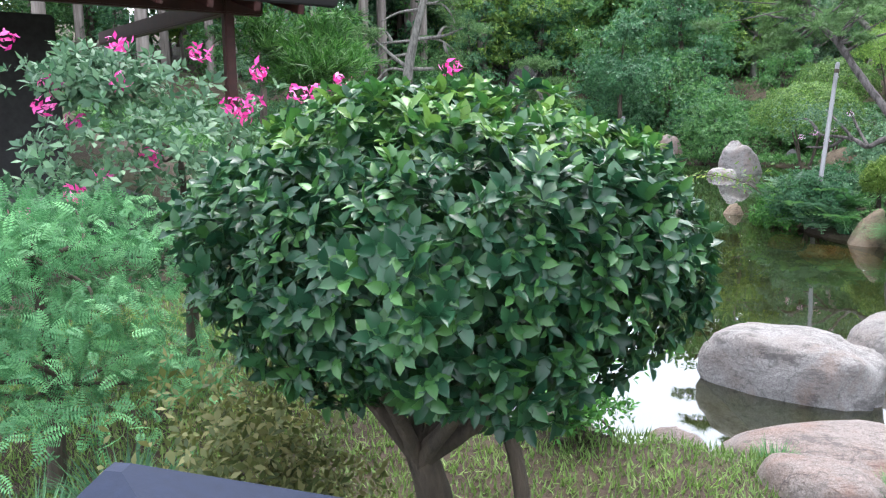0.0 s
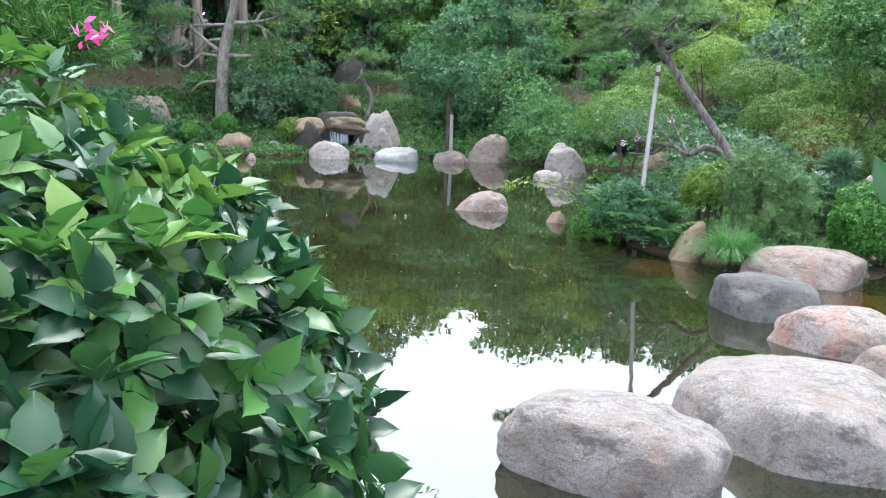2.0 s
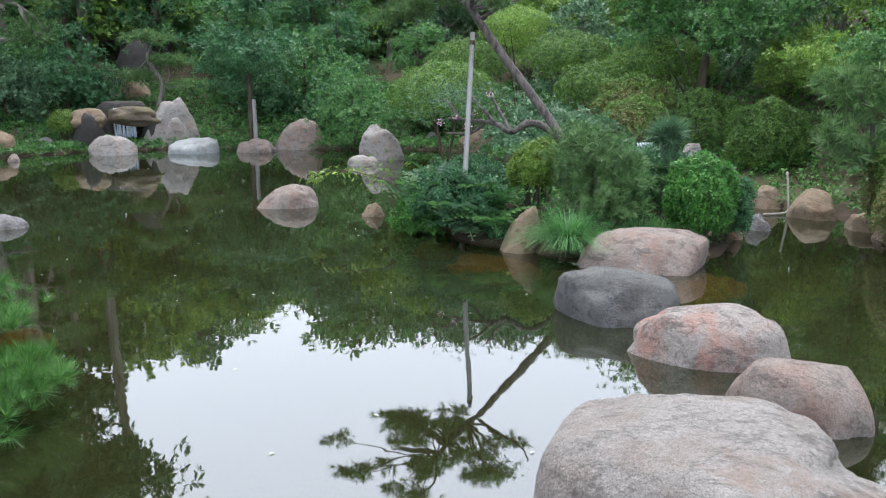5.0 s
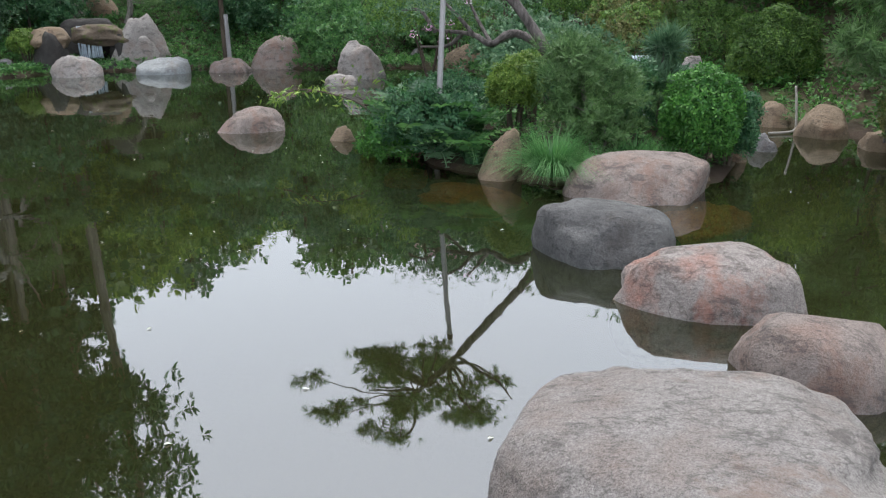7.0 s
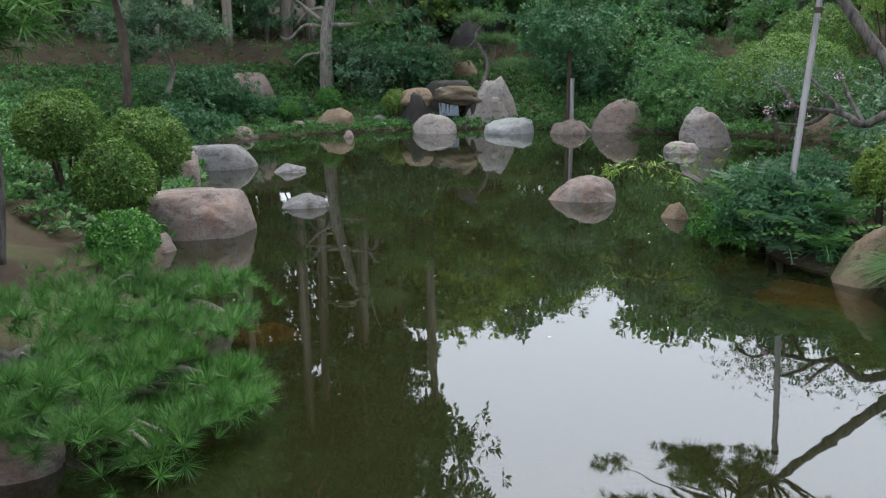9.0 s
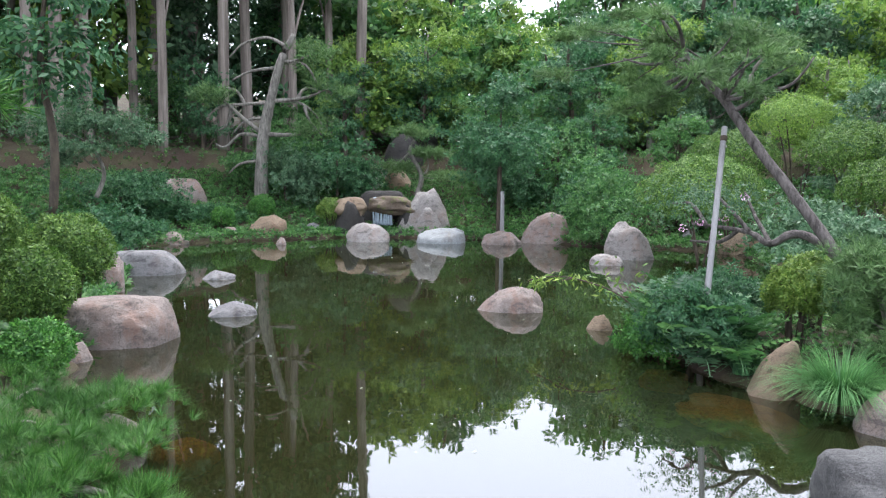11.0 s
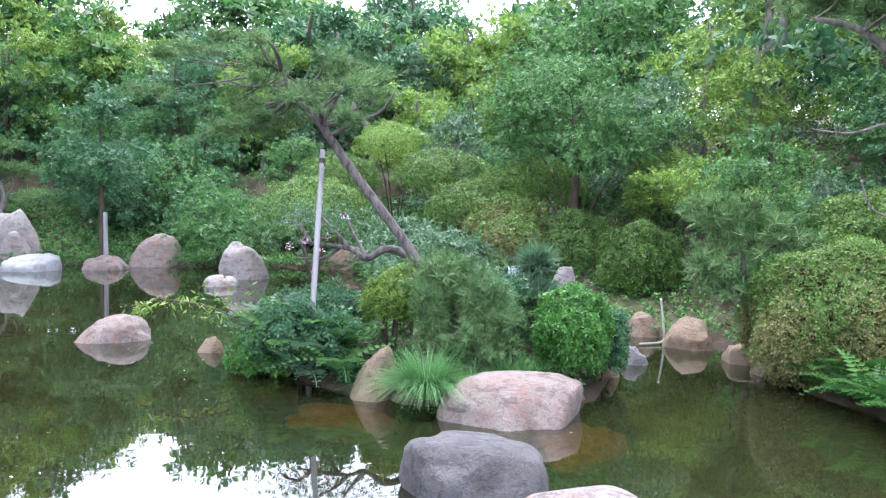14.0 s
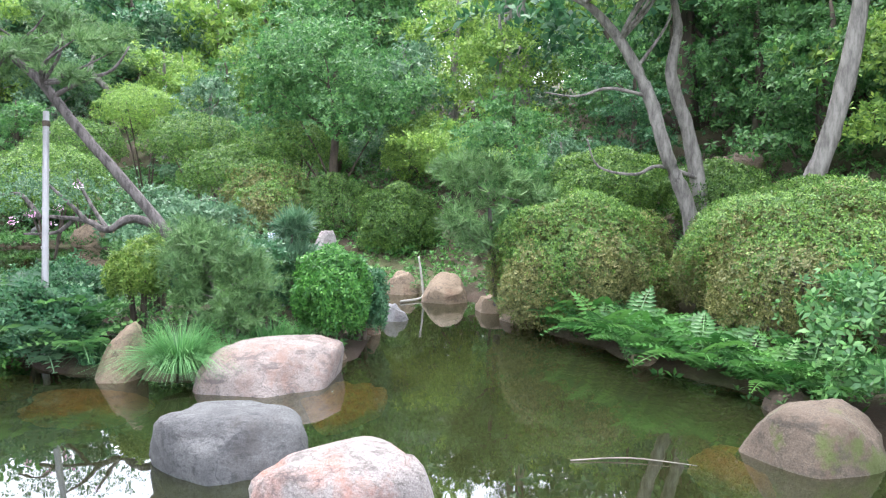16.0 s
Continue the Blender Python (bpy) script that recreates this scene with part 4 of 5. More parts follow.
tree("young_maple", (14.9, .1), [(0, 0, 0), (.05, .1, .6), (0, .1, 1.2)], (.03, .022, .01), [((0, .3, 1.3), (.5, .5, .3)), ((.1, -.2, 1.0), (.5, .5, .3)), ((-.1, .2, .75), (.45, .5, .3)), ((.1, .5, 1.8), (.5, .6, .3))], L_MID, SPRAY, .07, 460, B_DARK, "fine-leaved young maple over the cove", z=.45)
tree("young_maple", (16.4, .6), [(0, 0, 0), (.05, .1, .8), (0, .1, 1.4)], (.03, .022, .01), [((0, .4, 1.5), (.7, .8, .3)), ((.1, -.4, 1.3), (.6, .7, .3)), ((.1, .9, 1.7), (.6, .6, .25))], L_YELLOW, SPRAY, .08, 260, B_DARK, "loose yellow green maple on the slope")
tree("leaning_tree", (12.3, -2.5), [(0, 0, 0), (-.02, -.18, .7), (-.1, -.38, 1.3), (-.2, -.55, 2.2), (-.2, -.7, 3.4)], (.13, .115, .105, .10, .07), pads((-.2, -.9, 4.0), (1.2, 1.2, .5), 7, .7, 12, .5), L_MID, SPRAY, .11, 190, B_GREY, "leaning grey trunk of a tall broadleaf tree")
mid = [((0, 0, 2.6), (1.3, 1.3, .7)), ((-.5, .9, 2.2), (1.0, 1.1, .6)), ((.3, -1.0, 2.3), (1.0, 1.1, .6)), ((0, .3, 3.3), (1.0, 1.1, .55)), ((-.6, -.3, 1.9), (.9, 1.0, .5)), ((.5, .8, 3.0), (.9, .9, .5))]
maple = tree("maple", (18.45, 3.6), [(0, 0, 0), (0, .05, .7), (.05, 0, 1.5), (0, .1, 2.4)], (.12, .09, .07, .03), mid, L_MID, SPRAY, .10, 620, B_DARK, "broad green maple with several dark stems", extra=[[(0, 0, .1), (.1, .5, .8), (.1, 1.0, 1.6)], [(0, 0, .1), (-.1, -.35, .8), (0, -.9, 1.7)], [(0, 0, .2), (-.2, .25, 1.0), (-.3, .6, 1.7)]])
tree("hydrangea", (18.6, 7.0), [(0, 0, 0), (0, 0, .6)], (.03, .015), [((0, 0, .95), (.9, .9, .45)), ((-.3, .5, .7), (.7, .7, .4)), ((-.2, -.5, .75), (.7, .7, .4))], L_GREYGREEN, SPRAY, .15, 240, B_DARK, "broad-leaved pale green shrub on the slope", "shrub")
tree("loose_shrub", (15.3, 5.1), [(0, 0, 0), (0, 0, .6)], (.03, .015), [((0, 0, .95), (.75, .75, .5)), ((-.1, -.4, .6), (.7, .7, .4)), ((0, .5, .7), (.6, .6, .4))], L_GREYGREEN, SPRAY, .09, 420, B_DARK, "loose shrub with pale reddish tips", "shrub")
tree("loose_shrub", (19.9, 12.9), [(0, 0, 0), (0, 0, 1.2)], (.05, .02), [((0, 0, 1.9), (.9, .9, .7)), ((0, .4, 1.1), (1.0, 1.0, .7)), ((-.2, -.5, .8), (.9, .9, .6))], L_MID, SPRAY, .10, 520, B_DARK, "tall loose shrub leaning over the shore rocks", "shrub")
tree("leafy_shrub", (8.75, -1.85), [(0, 0, 0), (0, 0, .5)], (.02, .01), [((0, 0, .65), (.5, .5, .35)), ((-.2, .1, .4), (.4, .4, .3)), ((.35, .1, .75), (.4, .4, .3))], L_MID, SPRAY, .085, 200, B_DARK, "broad-leaved shrub beside the mossy rock", "shrub")
tree("camellia", (2.17, .12), [(0, 0, 0), (.02, .02, .65), (-.03, .02, 1.28)], (.02, .016, .008), [((-.04, .04, 1.40), (.15, .13, .12)), ((.04, .05, 1.24), (.15, .13, .12)), ((.03, -.03, 1.04), (.14, .13, .12)), ((.0, .08, .85), (.12, .12, .1))], L_HOLLY, HOLLY, .062, 44, B_DARK, "slender shrub with glossy bright green leaves", "shrub")

# far bank
tree("bare_pine", (15.3, 22.2), [(0, 0, 0), (.0, -.05, 1.0), (.12, .0, 2.2), (.30, -.1, 3.2), (.55, -.3, 4.4), (.9, -.5, 5.2)], (.23, .20, .18, .15, .12, .08), [((1.5, -1.2, 2.4), (.8, .8, .5)), ((1.6, -1.3, 3.6), (.8, .8, .6)), ((1.2, -1.0, 4.6), (.9, .9, .5)), ((-.9, .8, 3.3), (.7, .7, .4))], L_PINE, SOFT_TUFT, .26, 170, B_GREY, "old grey pine with bare twisting limbs", clusters=6,
     extra=[[(.3, -.1, 3.15), (-.3, .4, 3.1), (-.9, .8, 3.0), (-1.2, 1.0, 2.7)], [(.3, -.1, 3.2), (.9, -.6, 3.2), (1.3, -.9, 2.9), (1.5, -1.1, 2.5)], [(.12, 0, 2.1), (-.4, .4, 2.2), (-.8, .7, 1.8), (-1.0, .9, 1.9)], [(.55, -.3, 4.2), (-.1, .2, 4.1), (-.6, .6, 3.8)], [(.0, -.05, 1.4), (-.5, .3, 1.3), (-.8, .5, 1.0)], [(.6, -.35, 4.4), (1.1, -.8, 4.3), (1.4, -1.1, 3.6)], [(-.3, .4, 3.1), (-.5, .55, 3.5), (-.9, .9, 3.6)], [(-.6, .6, 3.05), (-.7, .75, 2.5), (-.9, .9, 2.3)], [(.9, -.6, 3.2), (1.1, -.8, 3.6), (1.5, -1.1, 3.5)], [(1.1, -.75, 3.05), (1.2, -.9, 2.6), (1.5, -1.1, 2.2)], [(.2, 0, 2.7), (-.3, .3, 2.6), (-.6, .6, 2.2)], [(.75, -.4, 4.8), (.3, 0, 5.1), (-.3, .4, 4.9), (-.6, .7, 4.5)]])
tree("staked_tree", (19.0, 15.7), [(0, 0, 0), (0, 0, 1.2), (.05, .05, 2.6), (0, 0, 3.6)], (.08, .07, .05, .02), [((0, 0, 3.0), (1.1, 1.1, .8)), ((.3, .8, 2.6), (.9, .9, .7)), ((-.3, -.8, 2.7), (.9, .9, .7)), ((0, 0, 4.0), (.8, .8, .6)), ((.2, .3, 2.0), (1.0, 1.2, .5))], L_DEEP, SPRAY, .12, 480, B_DARK, "dense dark green tree at the far shore")
post = thing("wooden_post", (18.75, 15.35, gz(18.75, 15.35) - .1), "pale weathered wooden post at the far shore", "post")
part("shaft", mesh_of("shaft", *tube([(0, 0, 0), (.01, 0, 1.0), (0, 0, 1.95)], (.062, .058, .052), 9, .02), B_POLE, True), post)
part("cap", mesh_of("cap", *tube([(0, 0, 1.95), (0, 0, 1.98)], (.055, .045), 9), B_POLE, True), post)
tree("cloud_pine", (19.9, 20.4), [(0, 0, 0), (.15, -.2, .8), (-.1, .1, 1.6), (.0, .0, 2.0)], (.10, .08, .06, .03), [((0, .1, 2.25), (.6, .6, .22)), ((.2, -.4, 1.5), (.6, .6, .22)), ((-.3, .5, 1.1), (.6, .6, .2)), ((.6, -1.0, .9), (.7, .7, .22))], L_PINE, SOFT_TUFT, .22, 230, B_GREY, "small pine trimmed into flat green pads")
tree("small_tree", (9.9, 20.4), [(0, 0, 0), (.2, 0, .6), (.0, .1, 1.3), (.1, 0, 1.9)], (.06, .05, .04, .02), [((0, 0, 2.0), (.9, .9, .5)), ((-.7, .4, 1.7), (.8, .8, .4)), ((.7, -.3, 1.6), (.8, .8, .4)), ((-.4, 0, 1.1), (.8, .8, .4))], L_GREYGREEN, SPRAY, .10, 420, B_GREY, "light green small tree on the far bank", z=1.2)
for at, r, h, leaf, sz in (((17.9, 21.9), (1.5, 1.0, .8), 1.4, L_DEEP, .13), ((16.0, 21.9), (.8, .7, .9), 1.2, L_GREYGREEN, .12), ((12.6, 21.6), (1.5, .6, .28), .25, L_DEEP, .10), ((11.0, 21.9), (1.4, .9, .6), .8, L_DEEP, .11), ((9.2, 18.4), (1.0, .9, .5), .6, L_DEEP, .10), ((15.6, 23.4), (1.0, .8, .5), .7, L_MID, .12), ((21.2, 17.6), (1.1, 1.1, .8), 1.1, L_DEEP, .12), ((21.6, 14.6), (1.0, 1.1, .8), 1.0, L_DEEP, .12), ((17.4, 23.6), (1.3, 1.0, .7), 1.3, L_MID, .13), ((22.3, 12.2), (1.0, 1.1, .7), .8, L_MID, .12), ((22.6, 16.6), (1.3, 1.3, 1.0), 1.6, L_MID, .13)):
    tree("bank_shrub", at, [(0, 0, 0), (0, 0, h)], (.05, .02), [((0, 0, h), r), ((r[0] * .5, -r[1] * .4, h * .6), (r[0] * .7, r[1] * .7, r[2] * .8))], leaf, SPRAY, sz, 700, B_DARK, "dense leafy evergreen shrub on the far bank", "shrub", "evergreen shrubs on the far bank", clusters=14)

tree("large_leaved_tree", (8.6, 19.2), [(0, 0, 0), (.1, .1, 1.6), (-.1, .2, 3.2), (.1, .1, 5.2)], (.10, .09, .07, .03), [((.0, -.2, 2.9), (1.0, 1.0, .5)), ((.8, -.1, 3.7), (1.0, .9, .5)), ((-.7, .3, 3.8), (1.0, 1.0, .5)), ((.3, .2, 4.7), (1.1, 1.1, .5)), ((-.6, -.3, 5.3), (1.0, 1.0, .5)), ((.9, .3, 5.4), (.9, .9, .5))], L_DEEP, LEAF, .22, 330, B_DARK, "tall tree with large drooping dark green leaves", z=.9, droop=.6, clusters=14)

# tall conifers of the wood, one with its parts and then copies
CONIFERS = "tall straight cedars of the wood behind the pond"
cedar = tree("cedar", (14.33, 27.1), [(0, 0, 0), (.03, 0, 4), (0, .03, 9), (0, 0, 15)], (.17, .15, .12, .04), [((0, 0, h), (1.5 + .12 * (13 - h) * .5, 1.5, .9)) for h in (8.2, 9.6, 11, 12.4, 13.8)] + [((.9, .5, 6.9), (.9, .9, .6)), ((-.7, -.8, 7.3), (.8, .8, .6))], L_DEEP, SPRAY, .32, 165, B_CEDAR, "tall cedar with a straight bare trunk", group=CONIFERS)
g = np.random.default_rng(11)
spots = [(21.5, 25.6), (18.8, 26.0), (17.8, 27.6), (14.2, 29.3), (16.6, 27.2), (12.2, 27.9), (11.0, 27.2), (10.3, 27.4), (19.9, 28.2), (15.4, 30.6), (13.0, 31.2), (17.2, 31), (20.9, 30.2), (9.2, 29.0), (7.8, 27.0), (6.4, 29.5), (18.4, 33), (11.4, 33.5), (4.8, 27.5), (21.2, 27.2), (8.4, 32), (14.6, 34.4), (22.4, 32.5), (5.2, 32), (19.6, 35.5), (16, 36.5), (12.6, 37)]
for k, (x, y) in enumerate(spots):
    ob = copy_thing(cedar, pose(x, y, gz(x, y) - .1, g.uniform(-1.5, 1.5), g.uniform(-1.5, 1.5), g.uniform(0, 360)))
    ob.scale = (1.25, 1.25, 1.5) if k % 2 == 0 else (1, 1, 1)

# mixed wood on the slopes: a few kinds, each copied
WOOD = "broadleaf trees of the wooded slope"
kinds, far_kinds = [], []
for i, (leaf, hgt, wid, lab) in enumerate(((L_MID, 4.2, 1.7, "green broadleaf tree on the wooded slope"), (L_YELLOW, 4.6, 1.9, "yellow green maple on the wooded slope"), (L_DEEP, 5.2, 1.8, "dark evergreen tree on the wooded slope"), (L_GREYGREEN, 4.0, 1.6, "soft grey green tree on the wooded slope"))):
    for made, size, count, where in ((kinds, .17, 170, (25 + i * 2.2, 26 - i * 2.8)), (far_kinds, .29, 80, (36 + i * 2, 30 - i * 4))):
        blobs = [((.5 * wid * math.cos(k * 2.4), .5 * wid * math.sin(k * 2.4), hgt * (.22 + .10 * k)), (wid * (.72 - .03 * k), wid * (.72 - .03 * k), .55)) for k in range(8)]
        made.append(tree("broadleaf_tree", where, [(0, 0, 0), (.1, 0, hgt * .4), (-.05, .1, hgt * .8), (0, 0, hgt)], (.15, .12, .07, .03), blobs, leaf, SPRAY, size, count, B_GREY if i % 2 else B_DARK, lab, group=WOOD))
for r, lo, hi, count, sc in ((28.5, 24, 50, 8, .75), (26, 12, 24, 5, .7), (31, 12, 54, 12, 1.05), (36, 10, 60, 15, 1.27), (19.5, -36, -8, 7, .6), (21.5, -34, 10, 8, .85), (26, -42, 12, 11, 1.35), (33, -45, 12, 10, 1.8), (29, 54, 104, 12, .6), (15, -56, -30, 6, .8), (43, 8, 60, 12, 1.80), (17.5, -54, -14, 8, 1.9), (15, -80, -50, 5, 1.9), (34, 49.5, 108, 13, 1.5), (38, 58, 130, 9, 1.9)):
    for k in range(count):
        a = radians(lo + (hi - lo) * (k + g.uniform(.1, .9)) / count)
        d = r + g.uniform(-1.6, 1.6)
        x, y = 3.7 + d * math.cos(a), 1.1 + d * math.sin(a)
        s = sc * g.uniform(.85, 1.15)
        pick = (0, 1, 2, 3, 0, 1, 0)[g.integers(0, 7)] if lo < 54 else (2, 0)[k % 2]
        ob = copy_thing((kinds if r < 30 else far_kinds)[pick], pose(x, y, gz(x, y) - .15, g.uniform(-4, 4), g.uniform(-4, 4), g.uniform(0, 360)))
        ob.scale = (s, s, s * g.uniform(.95, 1.1))
tree("slender_pine", (21.7, -.3), [(0, 0, 0), (.05, .1, 2), (0, .2, 5)], (.14, .12, .06), pads((0, .2, 4.6), (1.6, 1.6, .6), 7, .8, 14, .4), L_PINE, SOFT_TUFT, .26, 170, B_GREY, "slender pine with a pale trunk up the slope")
tree("slender_pine", (21.8, .15), [(0, 0, 0), (.0, .0, 2), (0, -.1, 5)], (.12, .10, .05), pads((0, .2, 4.8), (1.6, 1.6, .6), 5, .8, 15, .4), L_PINE, SOFT_TUFT, .26, 170, B_GREY, "slender pine with a pale trunk up the slope")
tree("cloud_pine", (27.5, 12.5), [(0, 0, 0), (.2, -.4, 1.5), (-.1, .3, 2.6), (.1, .0, 3.4)], (.16, .12, .09, .04), [((0, 0, 3.7), (1.1, 1.1, .3)), ((.2, -1.2, 2.8), (1.0, 1.0, .3)), ((-.2, 1.2, 2.4), (1.0, 1.0, .3))], L_PINE, SOFT_TUFT, .3, 260, B_GREY, "trained pine with flat pads on the slope")

for at, s, k in (((15.6, -.4), .42, 3), ((17.4, .2), .5, 0), ((16.6, -1.7), .45, 2), ((18.2, -1.6), .6, 0), ((15.2, -4.2), .62, 0), ((12.9, -4.6), .60, 1), ((17.2, -3.9), .7, 0), ((17.2, -5.6), .95, 0), ((15.0, -6.2), .95, 1), ((19.4, -4.0), 1.0, 0), ((13.0, -6.8), .9, 2), ((11.0, -6.0), .8, 0), ((20.0, 2.4), .7, 3), ((19.8, .4), .7, 1), ((22.0, 4.2), .8, 0), ((23.0, 7.5), .8, 3), ((24.5, 13.5), .6, 0), ((23.4, 15.8), .55, 2), ((21.9, 18.6), .5, 0), ((23.6, 24.0), 1.0, 1), ((26.6, 22.0), 1.05, 1), ((28.4, 17.0), 1.0, 1)):
    ob = copy_thing(kinds[k], pose(*at, gz(*at) - .1, 0, 0, at[0] * 77))
    ob.scale = (s, s, s)

# low cover on the banks
def cover(name, n, size, leaf, keep, label, shape=SPRAY):
    x, y = RNG.uniform(3, 32, n * 40), RNG.uniform(-8, 32, n * 40)
    d = signed(POND, x, y)
    ok = keep(x, y, d)
    x, y = x[ok][:n], y[ok][:n]
    P = np.stack([x, y, ground(x, y) + .03 + RNG.uniform(0, .14, len(x))], 1)
    ob = new(name, mesh_of(name, *scatter(shape, P, np.tile((0, 0, 1.), (len(x), 1)), size, .5), leaf))
    return tagged(ob, label, "plants", kind="stuff")


cover("ground_cover", 26000, .115, L_MID, lambda x, y, d: (d > -.06) & (d < 5.5) & (x + .6 * y > 11) & (y > 8), "dense low evergreen cover on the far bank")
cover("ground_cover", 6000, .12, L_FERN, lambda x, y, d: (d > .3) & (d < 12) & (x + .6 * y > 15) & ((x > 14.5) | (y > 8)), "leafy low plants on the slope")
cover("ground_cover", 9000, .085, L_FERN, lambda x, y, d: (d > -.12) & (d < 6) & (x > 5) & ((y < 1.2) | ((x > 13.5) & (y < 7))) & ((x > 13) | (np.sin(x * 3) * np.sin(y * 4) > -.25)), "low ferny plants on the brown bank")
cover("island_cover", 3200, .075, L_MID, lambda x, y, d: (signed(ISLE, x, y) < -.06) & (signed(ISLE, x, y) > -1.1), "low dark plants round the island's edge")


# ---- the lawn, the holly bush and the plants at the start ----
n = 90000
x, y = RNG.uniform(-1.2, 3.4, n), RNG.uniform(-.5, 5.6, n)
ok = (signed(POND, x, y) > .02)
x, y = x[ok], y[ok]
P = np.stack([x, y, ground(x, y) - .004], 1)
v, f = scatter((NEEDLE[0] * (5, 1, 1), NEEDLE[1]), P, np.tile((0, 0, 1.), (len(x), 1)), .05, .4, 0, True)
tagged(new("lawn", mesh_of("lawn", v, f, L_LAWN)), "short worn garden lawn beside the pond", "grass", kind="stuff")

bush = thing("holly_bush", (1.28, 1.23, gz(1.28, 1.23) - .05), "trimmed holly olive bush with glossy toothed leaves", "bush")
part("trunk", mesh_of("trunk", *tube([(.0, -.02, 0), (-.02, 0, .3), (-.08, .02, .52)], (.065, .052, .045), 10, .06), B_DARK, True), bush)
part("trunk", mesh_of("trunk", *tube([(.20, -.16, 0), (.20, -.12, .4), (.12, -.05, .75)], (.026, .024, .02), 8, .04), B_DARK, True), bush)
for i in range(9):
    a = i * .7
    part("branch", mesh_of("branch", *tube([(-.08, .02, .48), (.25 * math.cos(a), .25 * math.sin(a), .72), (.5 * math.cos(a), .5 * math.sin(a), .95 + .05 * (i % 3))], (.03, .02, .007), 6, .1, i), B_DARK, True), bush)
WHORL = fan(HOLLY, 6, .5, 6, .7)
P, N = ball_points(2200, (.70, .695, .43), -.85, .05, .22)
N = unit(N + np.array((0, 0, .55)))
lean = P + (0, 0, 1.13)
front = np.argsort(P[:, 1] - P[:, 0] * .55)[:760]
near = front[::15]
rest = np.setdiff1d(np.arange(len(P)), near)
# most whorls of the crown's top take the lighter colour, painted as top-lit
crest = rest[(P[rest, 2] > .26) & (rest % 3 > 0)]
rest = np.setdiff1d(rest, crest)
part("young_foliage", mesh_of("young_foliage", *scatter(WHORL, lean[crest], N[crest], .053, .36), L_HOLLY_LIT, True), bush, "yellow green leaves on top, coloured lighter as if lit from above", "stuff")
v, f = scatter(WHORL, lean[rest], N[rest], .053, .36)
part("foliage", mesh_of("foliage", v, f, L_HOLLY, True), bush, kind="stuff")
hp, hn = ball_points(900, (.58, .58, .35), -.95, .05, .5)
v, f = scatter(WHORL, hp + (0, 0, 1.11), hn, .066, .8)
part("inner_foliage", mesh_of("inner_foliage", v, f, L_HOLLY, True), bush, kind="stuff")
one = mesh_of("leaf", HOLLY[0], HOLLY[1], L_HOLLY, True)
up, tip = axes(N[near], .28, 0, False)
for k, z, yv in zip(near, up, tip):
    z, yv = Vector(z), Vector(yv)
    m = Matrix.Translation(lean[k]) @ Matrix((yv.cross(z), yv, z)).transposed().to_4x4() @ Matrix.Scale(.053 * RNG.uniform(.8, 1.15), 4)
    for i in range(6):
        ob = part("leaf", one, bush)
        ob.matrix_local = m @ Matrix.Rotation(i * 1.047 + RNG.uniform(-.3, .3), 4, "Z") @ Matrix.Rotation(RNG.uniform(.3, 1.1), 4, "X") @ Matrix.Translation((0, .07, 0))

tree("pond_side_shrub", (2.52, 1.80), [(0, 0, 0), (0, 0, .3)], (.015, .008), [((0, 0, .32), (.22, .22, .22)), ((0, 0, .18), (.18, .18, .14))], L_BOX, SMALLSPRAY, .045, 330, B_DARK, "small bright leafed shrub at the pond's edge", "shrub")
tree("dry_shrub", (.86, 1.72), [(0, 0, 0), (0, 0, .35)], (.02, .01), [((0, 0, .42), (.30, .30, .24)), ((.1, -.1, .25), (.28, .28, .2))], L_AZALEA_TAN, SMALLSPRAY, .045, 520, B_DARK, "small sparse shrub with brown twigs", "shrub")
tuft((.22, 1.75), 500, .50, .25, .9, "dark green strappy grass clump on the lawn", L_DEEP, .008)
tuft((.55, 2.0), 400, .45, .2, .9, "dark green strappy grass clump on the lawn", L_DEEP, .008)
for x, y in ((3.15, .35), (3.0, .62), (3.3, .1), (3.05, 1.15), (3.2, 1.0)):
    tuft((x, y), 260, .16, .14, .6, "short green grass beside a flat stone", L_GRASS, .003)
SPRIG = frond(1, 8, .30, .4)
tree("juniper", (.45, 2.75), [(0, 0, 0), (.03, 0, .5), (0, .05, 1.0)], (.04, .03, .015),
     [((.42 * (1.2 - .5 * h) * math.cos(k * 2.4), .42 * (1.2 - .5 * h) * math.sin(k * 2.4), h), (.34 * (1.2 - .4 * h), .34 * (1.2 - .4 * h), .07)) for k, h in enumerate(np.linspace(.42, 1.2, 18))],
     L_JUNIPER, SPRIG, .075, 230, B_DARK, "feathery light green juniper with layered sprays", "shrub", clusters=7, spread=.5)
rose = tree("rose_bush", (1.27, 3.48), [(0, 0, 0), (.05, .1, .7), (0, 0, 1.3)], (.04, .03, .012), [((-.1, 0, 1.35), (.65, .55, .35)), ((.45, -.25, 1.15), (.6, .5, .35)), ((-.5, .3, .95), (.4, .4, .3)), ((.1, 0, .85), (.7, .6, .35)), ((.9, -.4, 1.35), (.5, .45, .25)), ((-.35, .2, 1.65), (.3, .3, .18))], L_GREYGREEN, SPRAY, .07, 300, B_DARK, "tall flowering bush with magenta blossoms", "bush")
g = np.random.default_rng(21)
for i in range(34):
    a = g.random() ** 1.7
    c = np.array((-.75 + 1.9 * a, .25 - .85 * a + g.uniform(-.3, .1), g.uniform(.95, 1.85)))
    P, N = ball_points(22, (.045, .045, .035))
    part("blossom", mesh_of("blossom", *scatter(LEAF, P + c, N, .045, .5), L_PETAL), rose, "magenta blossom cluster" if i == 0 else "")
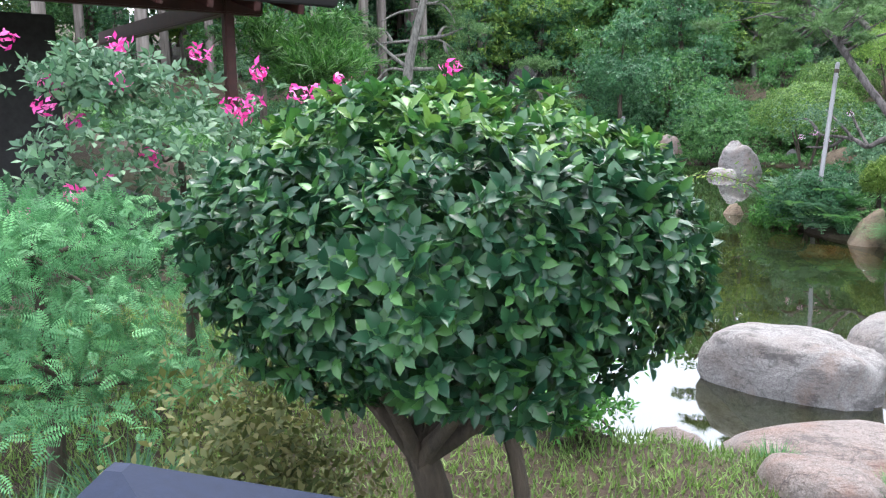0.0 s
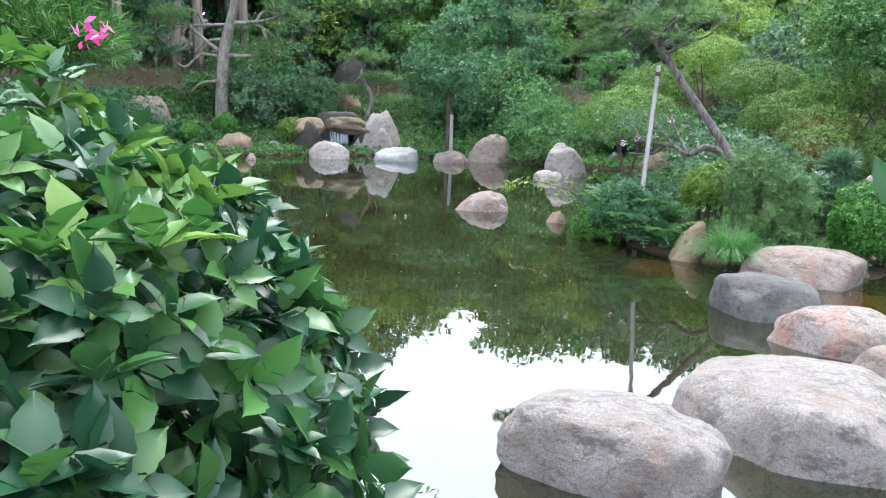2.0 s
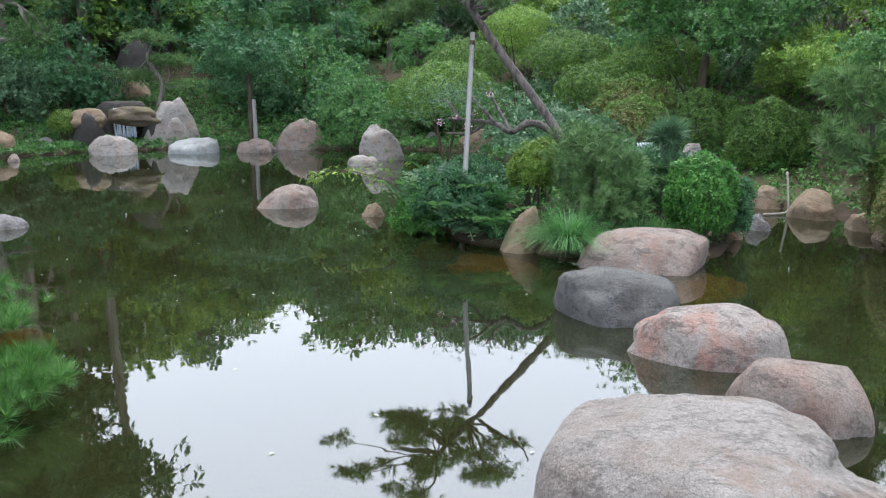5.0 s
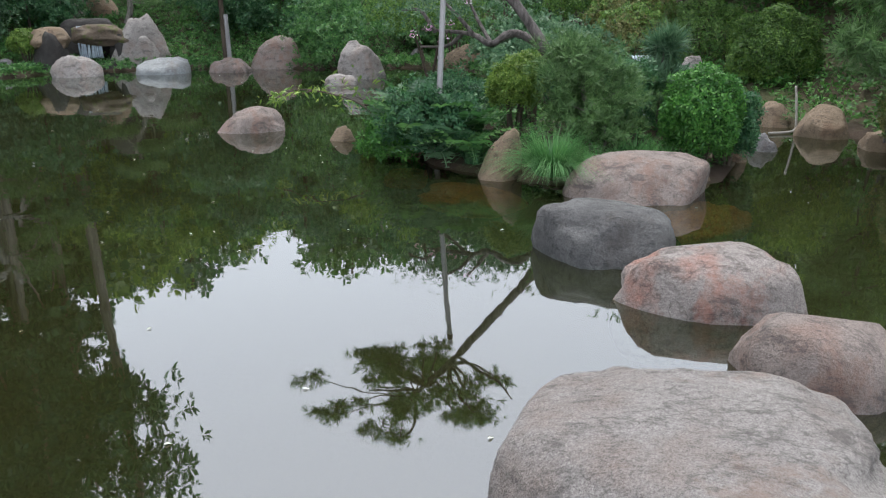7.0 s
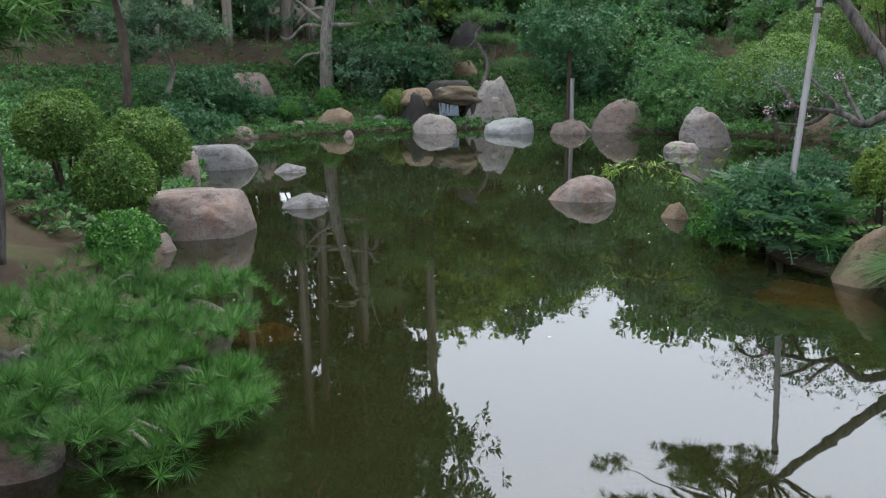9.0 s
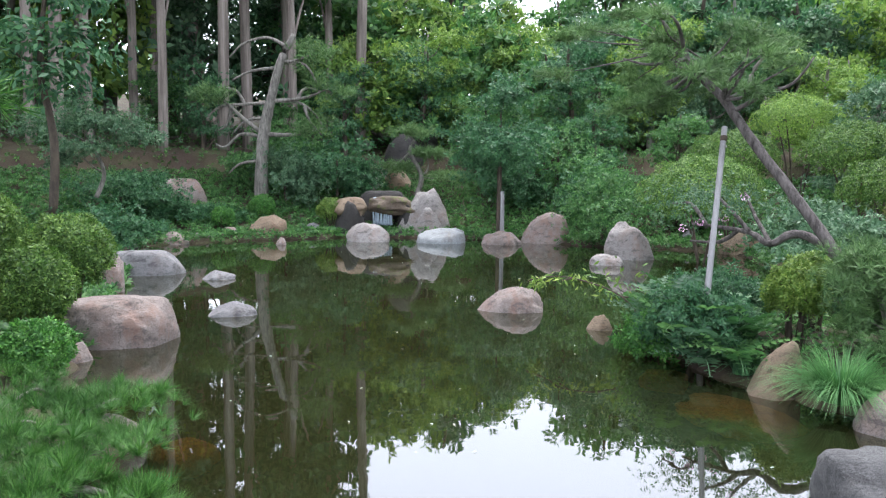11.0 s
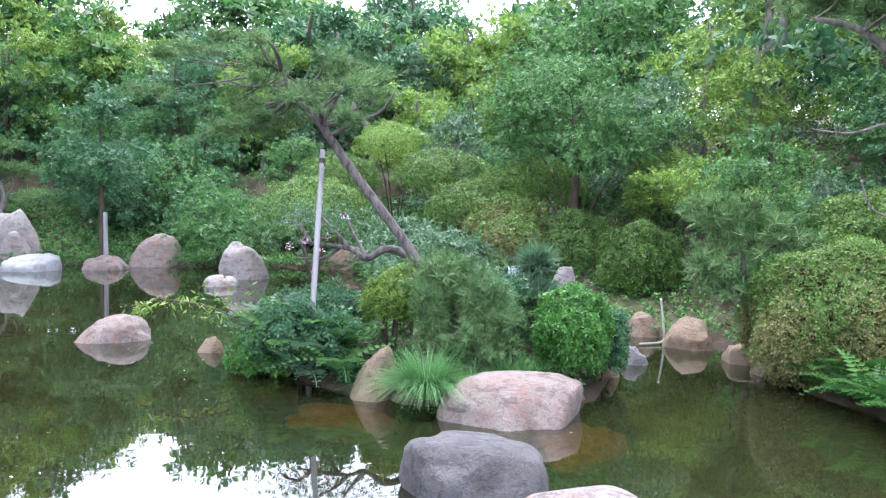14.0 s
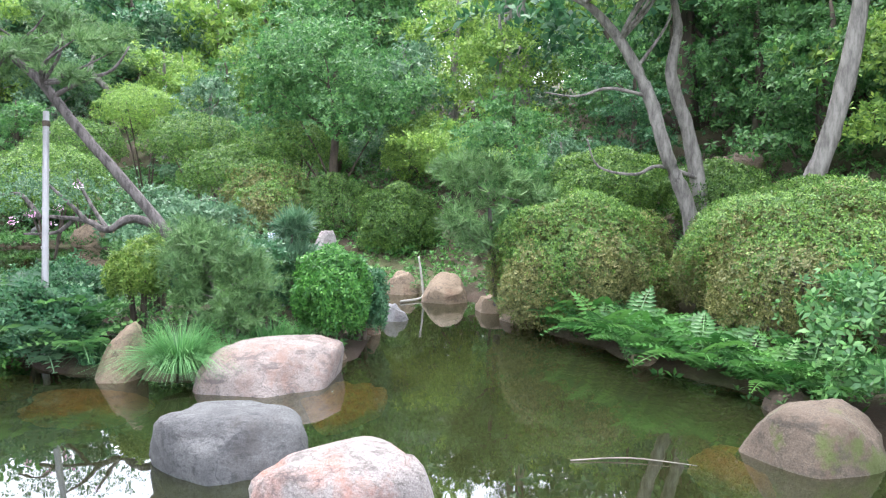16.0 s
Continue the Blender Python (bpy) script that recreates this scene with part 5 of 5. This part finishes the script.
tree("garden_pine", (4.4, 8.2), [(0, 0, 0), (.1, 0, .9), (0, .1, 1.8)], (.08, .06, .03), pads((0, 0, 2.1), (.9, .9, .5), 9, .5, 31, .45), L_PINE_NEAR, SOFT_TUFT, .2, 150, B_PINE, "soft green pine behind the flowering bush")
low = thing("spreading_pine", (4.16, 5.50, -.02), "low spreading pine reaching over the water on the shore", "tree")
part("trunk", mesh_of("trunk", *tube([(-.3, .3, .1), (.05, .1, .3), (.3, -.2, .34), (.7, -.6, .25)], (.06, .05, .035, .015), 8, .1), B_GREY, True), low)
tips = []
for i, (c, r) in enumerate((((.75, -.75, .18), .30), ((.45, -.45, .30), .34), ((.85, -.15, .36), .36), ((.3, .1, .46), .40), ((-.1, -.5, .42), .36), ((1.05, .35, .40), .34), ((.55, .55, .5), .4), ((-.2, .3, .5), .4), ((-.1, -.95, .34), .3), ((.35, -.95, .16), .26))):
    c = np.array(c)
    part("limb", mesh_of("limb", *tube([(.1, .05, .2), c * .5 + (0, 0, .1), c - (0, 0, .06)], (.028, .02, .008), 6, .12, i), B_GREY, True), low)
    P, N = puff_points(150, (r * 1.05, r * 1.05, .10), 12, .28)
    tips.append(scatter(NEAR_TUFT, P + c, unit(N + np.array((0, 0, .6))), .115, .3))
    for k in range(1 + i % 2):
        e = P[k * 7] + c
        part("twig", mesh_of("twig", *tube([c * .6 + (0, 0, .10), c * .5 + e * .5 + (.05 * math.sin(i + k * 2), .05 * math.cos(i * 3 + k), .05), c * .2 + e * .8 + (-.04 * math.sin(i * 2 + k), .04, .0), e], (.011, .009, .007, .004), 6, .14, i * 3 + k), B_GREY, True), low)
part("needles", mesh_of("needles", *join(tips), L_PINE_NEAR), low)

# the pavilion with its dark eave, at the garden's edge
hall = thing("pavilion", (0.9, 8.2, gz(.9, 8.2)), "dark timber pavilion with deep eaves and red posts", "building")


def box(name, at, size, material, turn=(0, 0, 0), label=""):
    bm = bmesh.new()
    bmesh.ops.create_cube(bm, size=1)
    for vert in bm.verts:
        vert.co = Vector((vert.co.x * size[0], vert.co.y * size[1], vert.co.z * size[2]))
    bmesh.ops.bevel(bm, geom=bm.edges[:], offset=min(size) * .12, segments=2, affect="EDGES")
    me = bpy.data.meshes.new(name)
    bm.to_mesh(me)
    bm.free()
    me.materials.append(material)
    ob = part(name, me, hall, label)
    ob.matrix_local = pose(*at, *turn)
    return ob


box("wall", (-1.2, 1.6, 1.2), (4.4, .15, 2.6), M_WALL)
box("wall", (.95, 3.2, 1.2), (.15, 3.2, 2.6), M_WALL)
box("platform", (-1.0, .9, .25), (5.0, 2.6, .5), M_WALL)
for px in (2.05, -.2, -2.4):
    box("post", (px, -1.2, 1.3), (.10, .10, 2.6), M_RED)
box("beam", (-.6, -1.2, 2.42), (6.0, .12, .18), M_RED)
box("beam", (2.05, 1.2, 2.42), (.12, 5.0, .18), M_RED)
box("roof", (-.4, 1.2, 3.24), (6.6, 6.4, .18), M_ROOF, (14, 0, 0))
for k in range(14):
    box("rafter", (-3.2 + k * .44, -.6, 2.66), (.06, 2.6, .09), M_RED, (14, 0, 0))

cover_box = thing("covered_box", (.30, .62, gz(.30, .62)), "navy blue canvas cover over a garden box on the lawn", "cover")
bm = bmesh.new()
bmesh.ops.create_cone(bm, cap_ends=True, segments=4, radius1=.36, radius2=.33, depth=.72)
bmesh.ops.translate(bm, verts=bm.verts, vec=(0, 0, .40))
bmesh.ops.bevel(bm, geom=bm.edges[:], offset=.02, segments=2, affect="EDGES")
me = bpy.data.meshes.new("skirt")
bm.to_mesh(me)
bm.free()
me.materials.append(M_NAVY)
part("skirt", me, cover_box)
bm = bmesh.new()
bmesh.ops.create_cone(bm, cap_ends=True, segments=4, radius1=.34, radius2=.02, depth=.17)
bmesh.ops.translate(bm, verts=bm.verts, vec=(0, 0, .84))
for vert in bm.verts:
    if vert.co.z > .84:
        vert.co += Vector((-.06, .04, 0))
me = bpy.data.meshes.new("top")
bm.to_mesh(me)
bm.free()
me.materials.append(M_NAVY)
part("top", me, cover_box)

# ---- small things on the water ----
pipe = thing("water_pipe", (13.72, 1.60, 0), "grey bent plastic pipe leading into the cove", "pipe")
part("upright", mesh_of("upright", *tube([(.20, .07, .55), (.1, .03, .31), (0, 0, .06)], (.015, .015, .015), 8), M_PIPE, True), pipe)
part("foot", mesh_of("foot", *tube([(0, 0, .06), (-.1, .05, .025), (-.28, .28, .02)], (.015, .015, .015), 8), M_PIPE, True), pipe)
twig = new("floating_twig", mesh_of("floating_twig", *tube([(0, 0, 0), (.02, -.35, .01), (-.08, -.72, .005)], (.0045, .004, .002), 6), B_CEDAR, True))
twig.location = (8.1, .35, .006)
tagged(twig, "thin pale dry stalk floating on the water", "twig")
x, y = RNG.uniform(5, 18, 160), RNG.uniform(2, 16, 160)
ok = (signed(POND, x, y) < -.5) & (signed(ISLE, x, y) > .3)
P = np.stack([x[ok], y[ok], np.full(ok.sum(), .006)], 1)
tagged(new("floating_leaves", mesh_of("floating_leaves", *scatter(LEAF, P, np.tile((0, 0, 1.), (len(P), 1)), .032, .03), L_DRY)), "small pale fallen leaves floating on the pond", "leaves", kind="stuff")
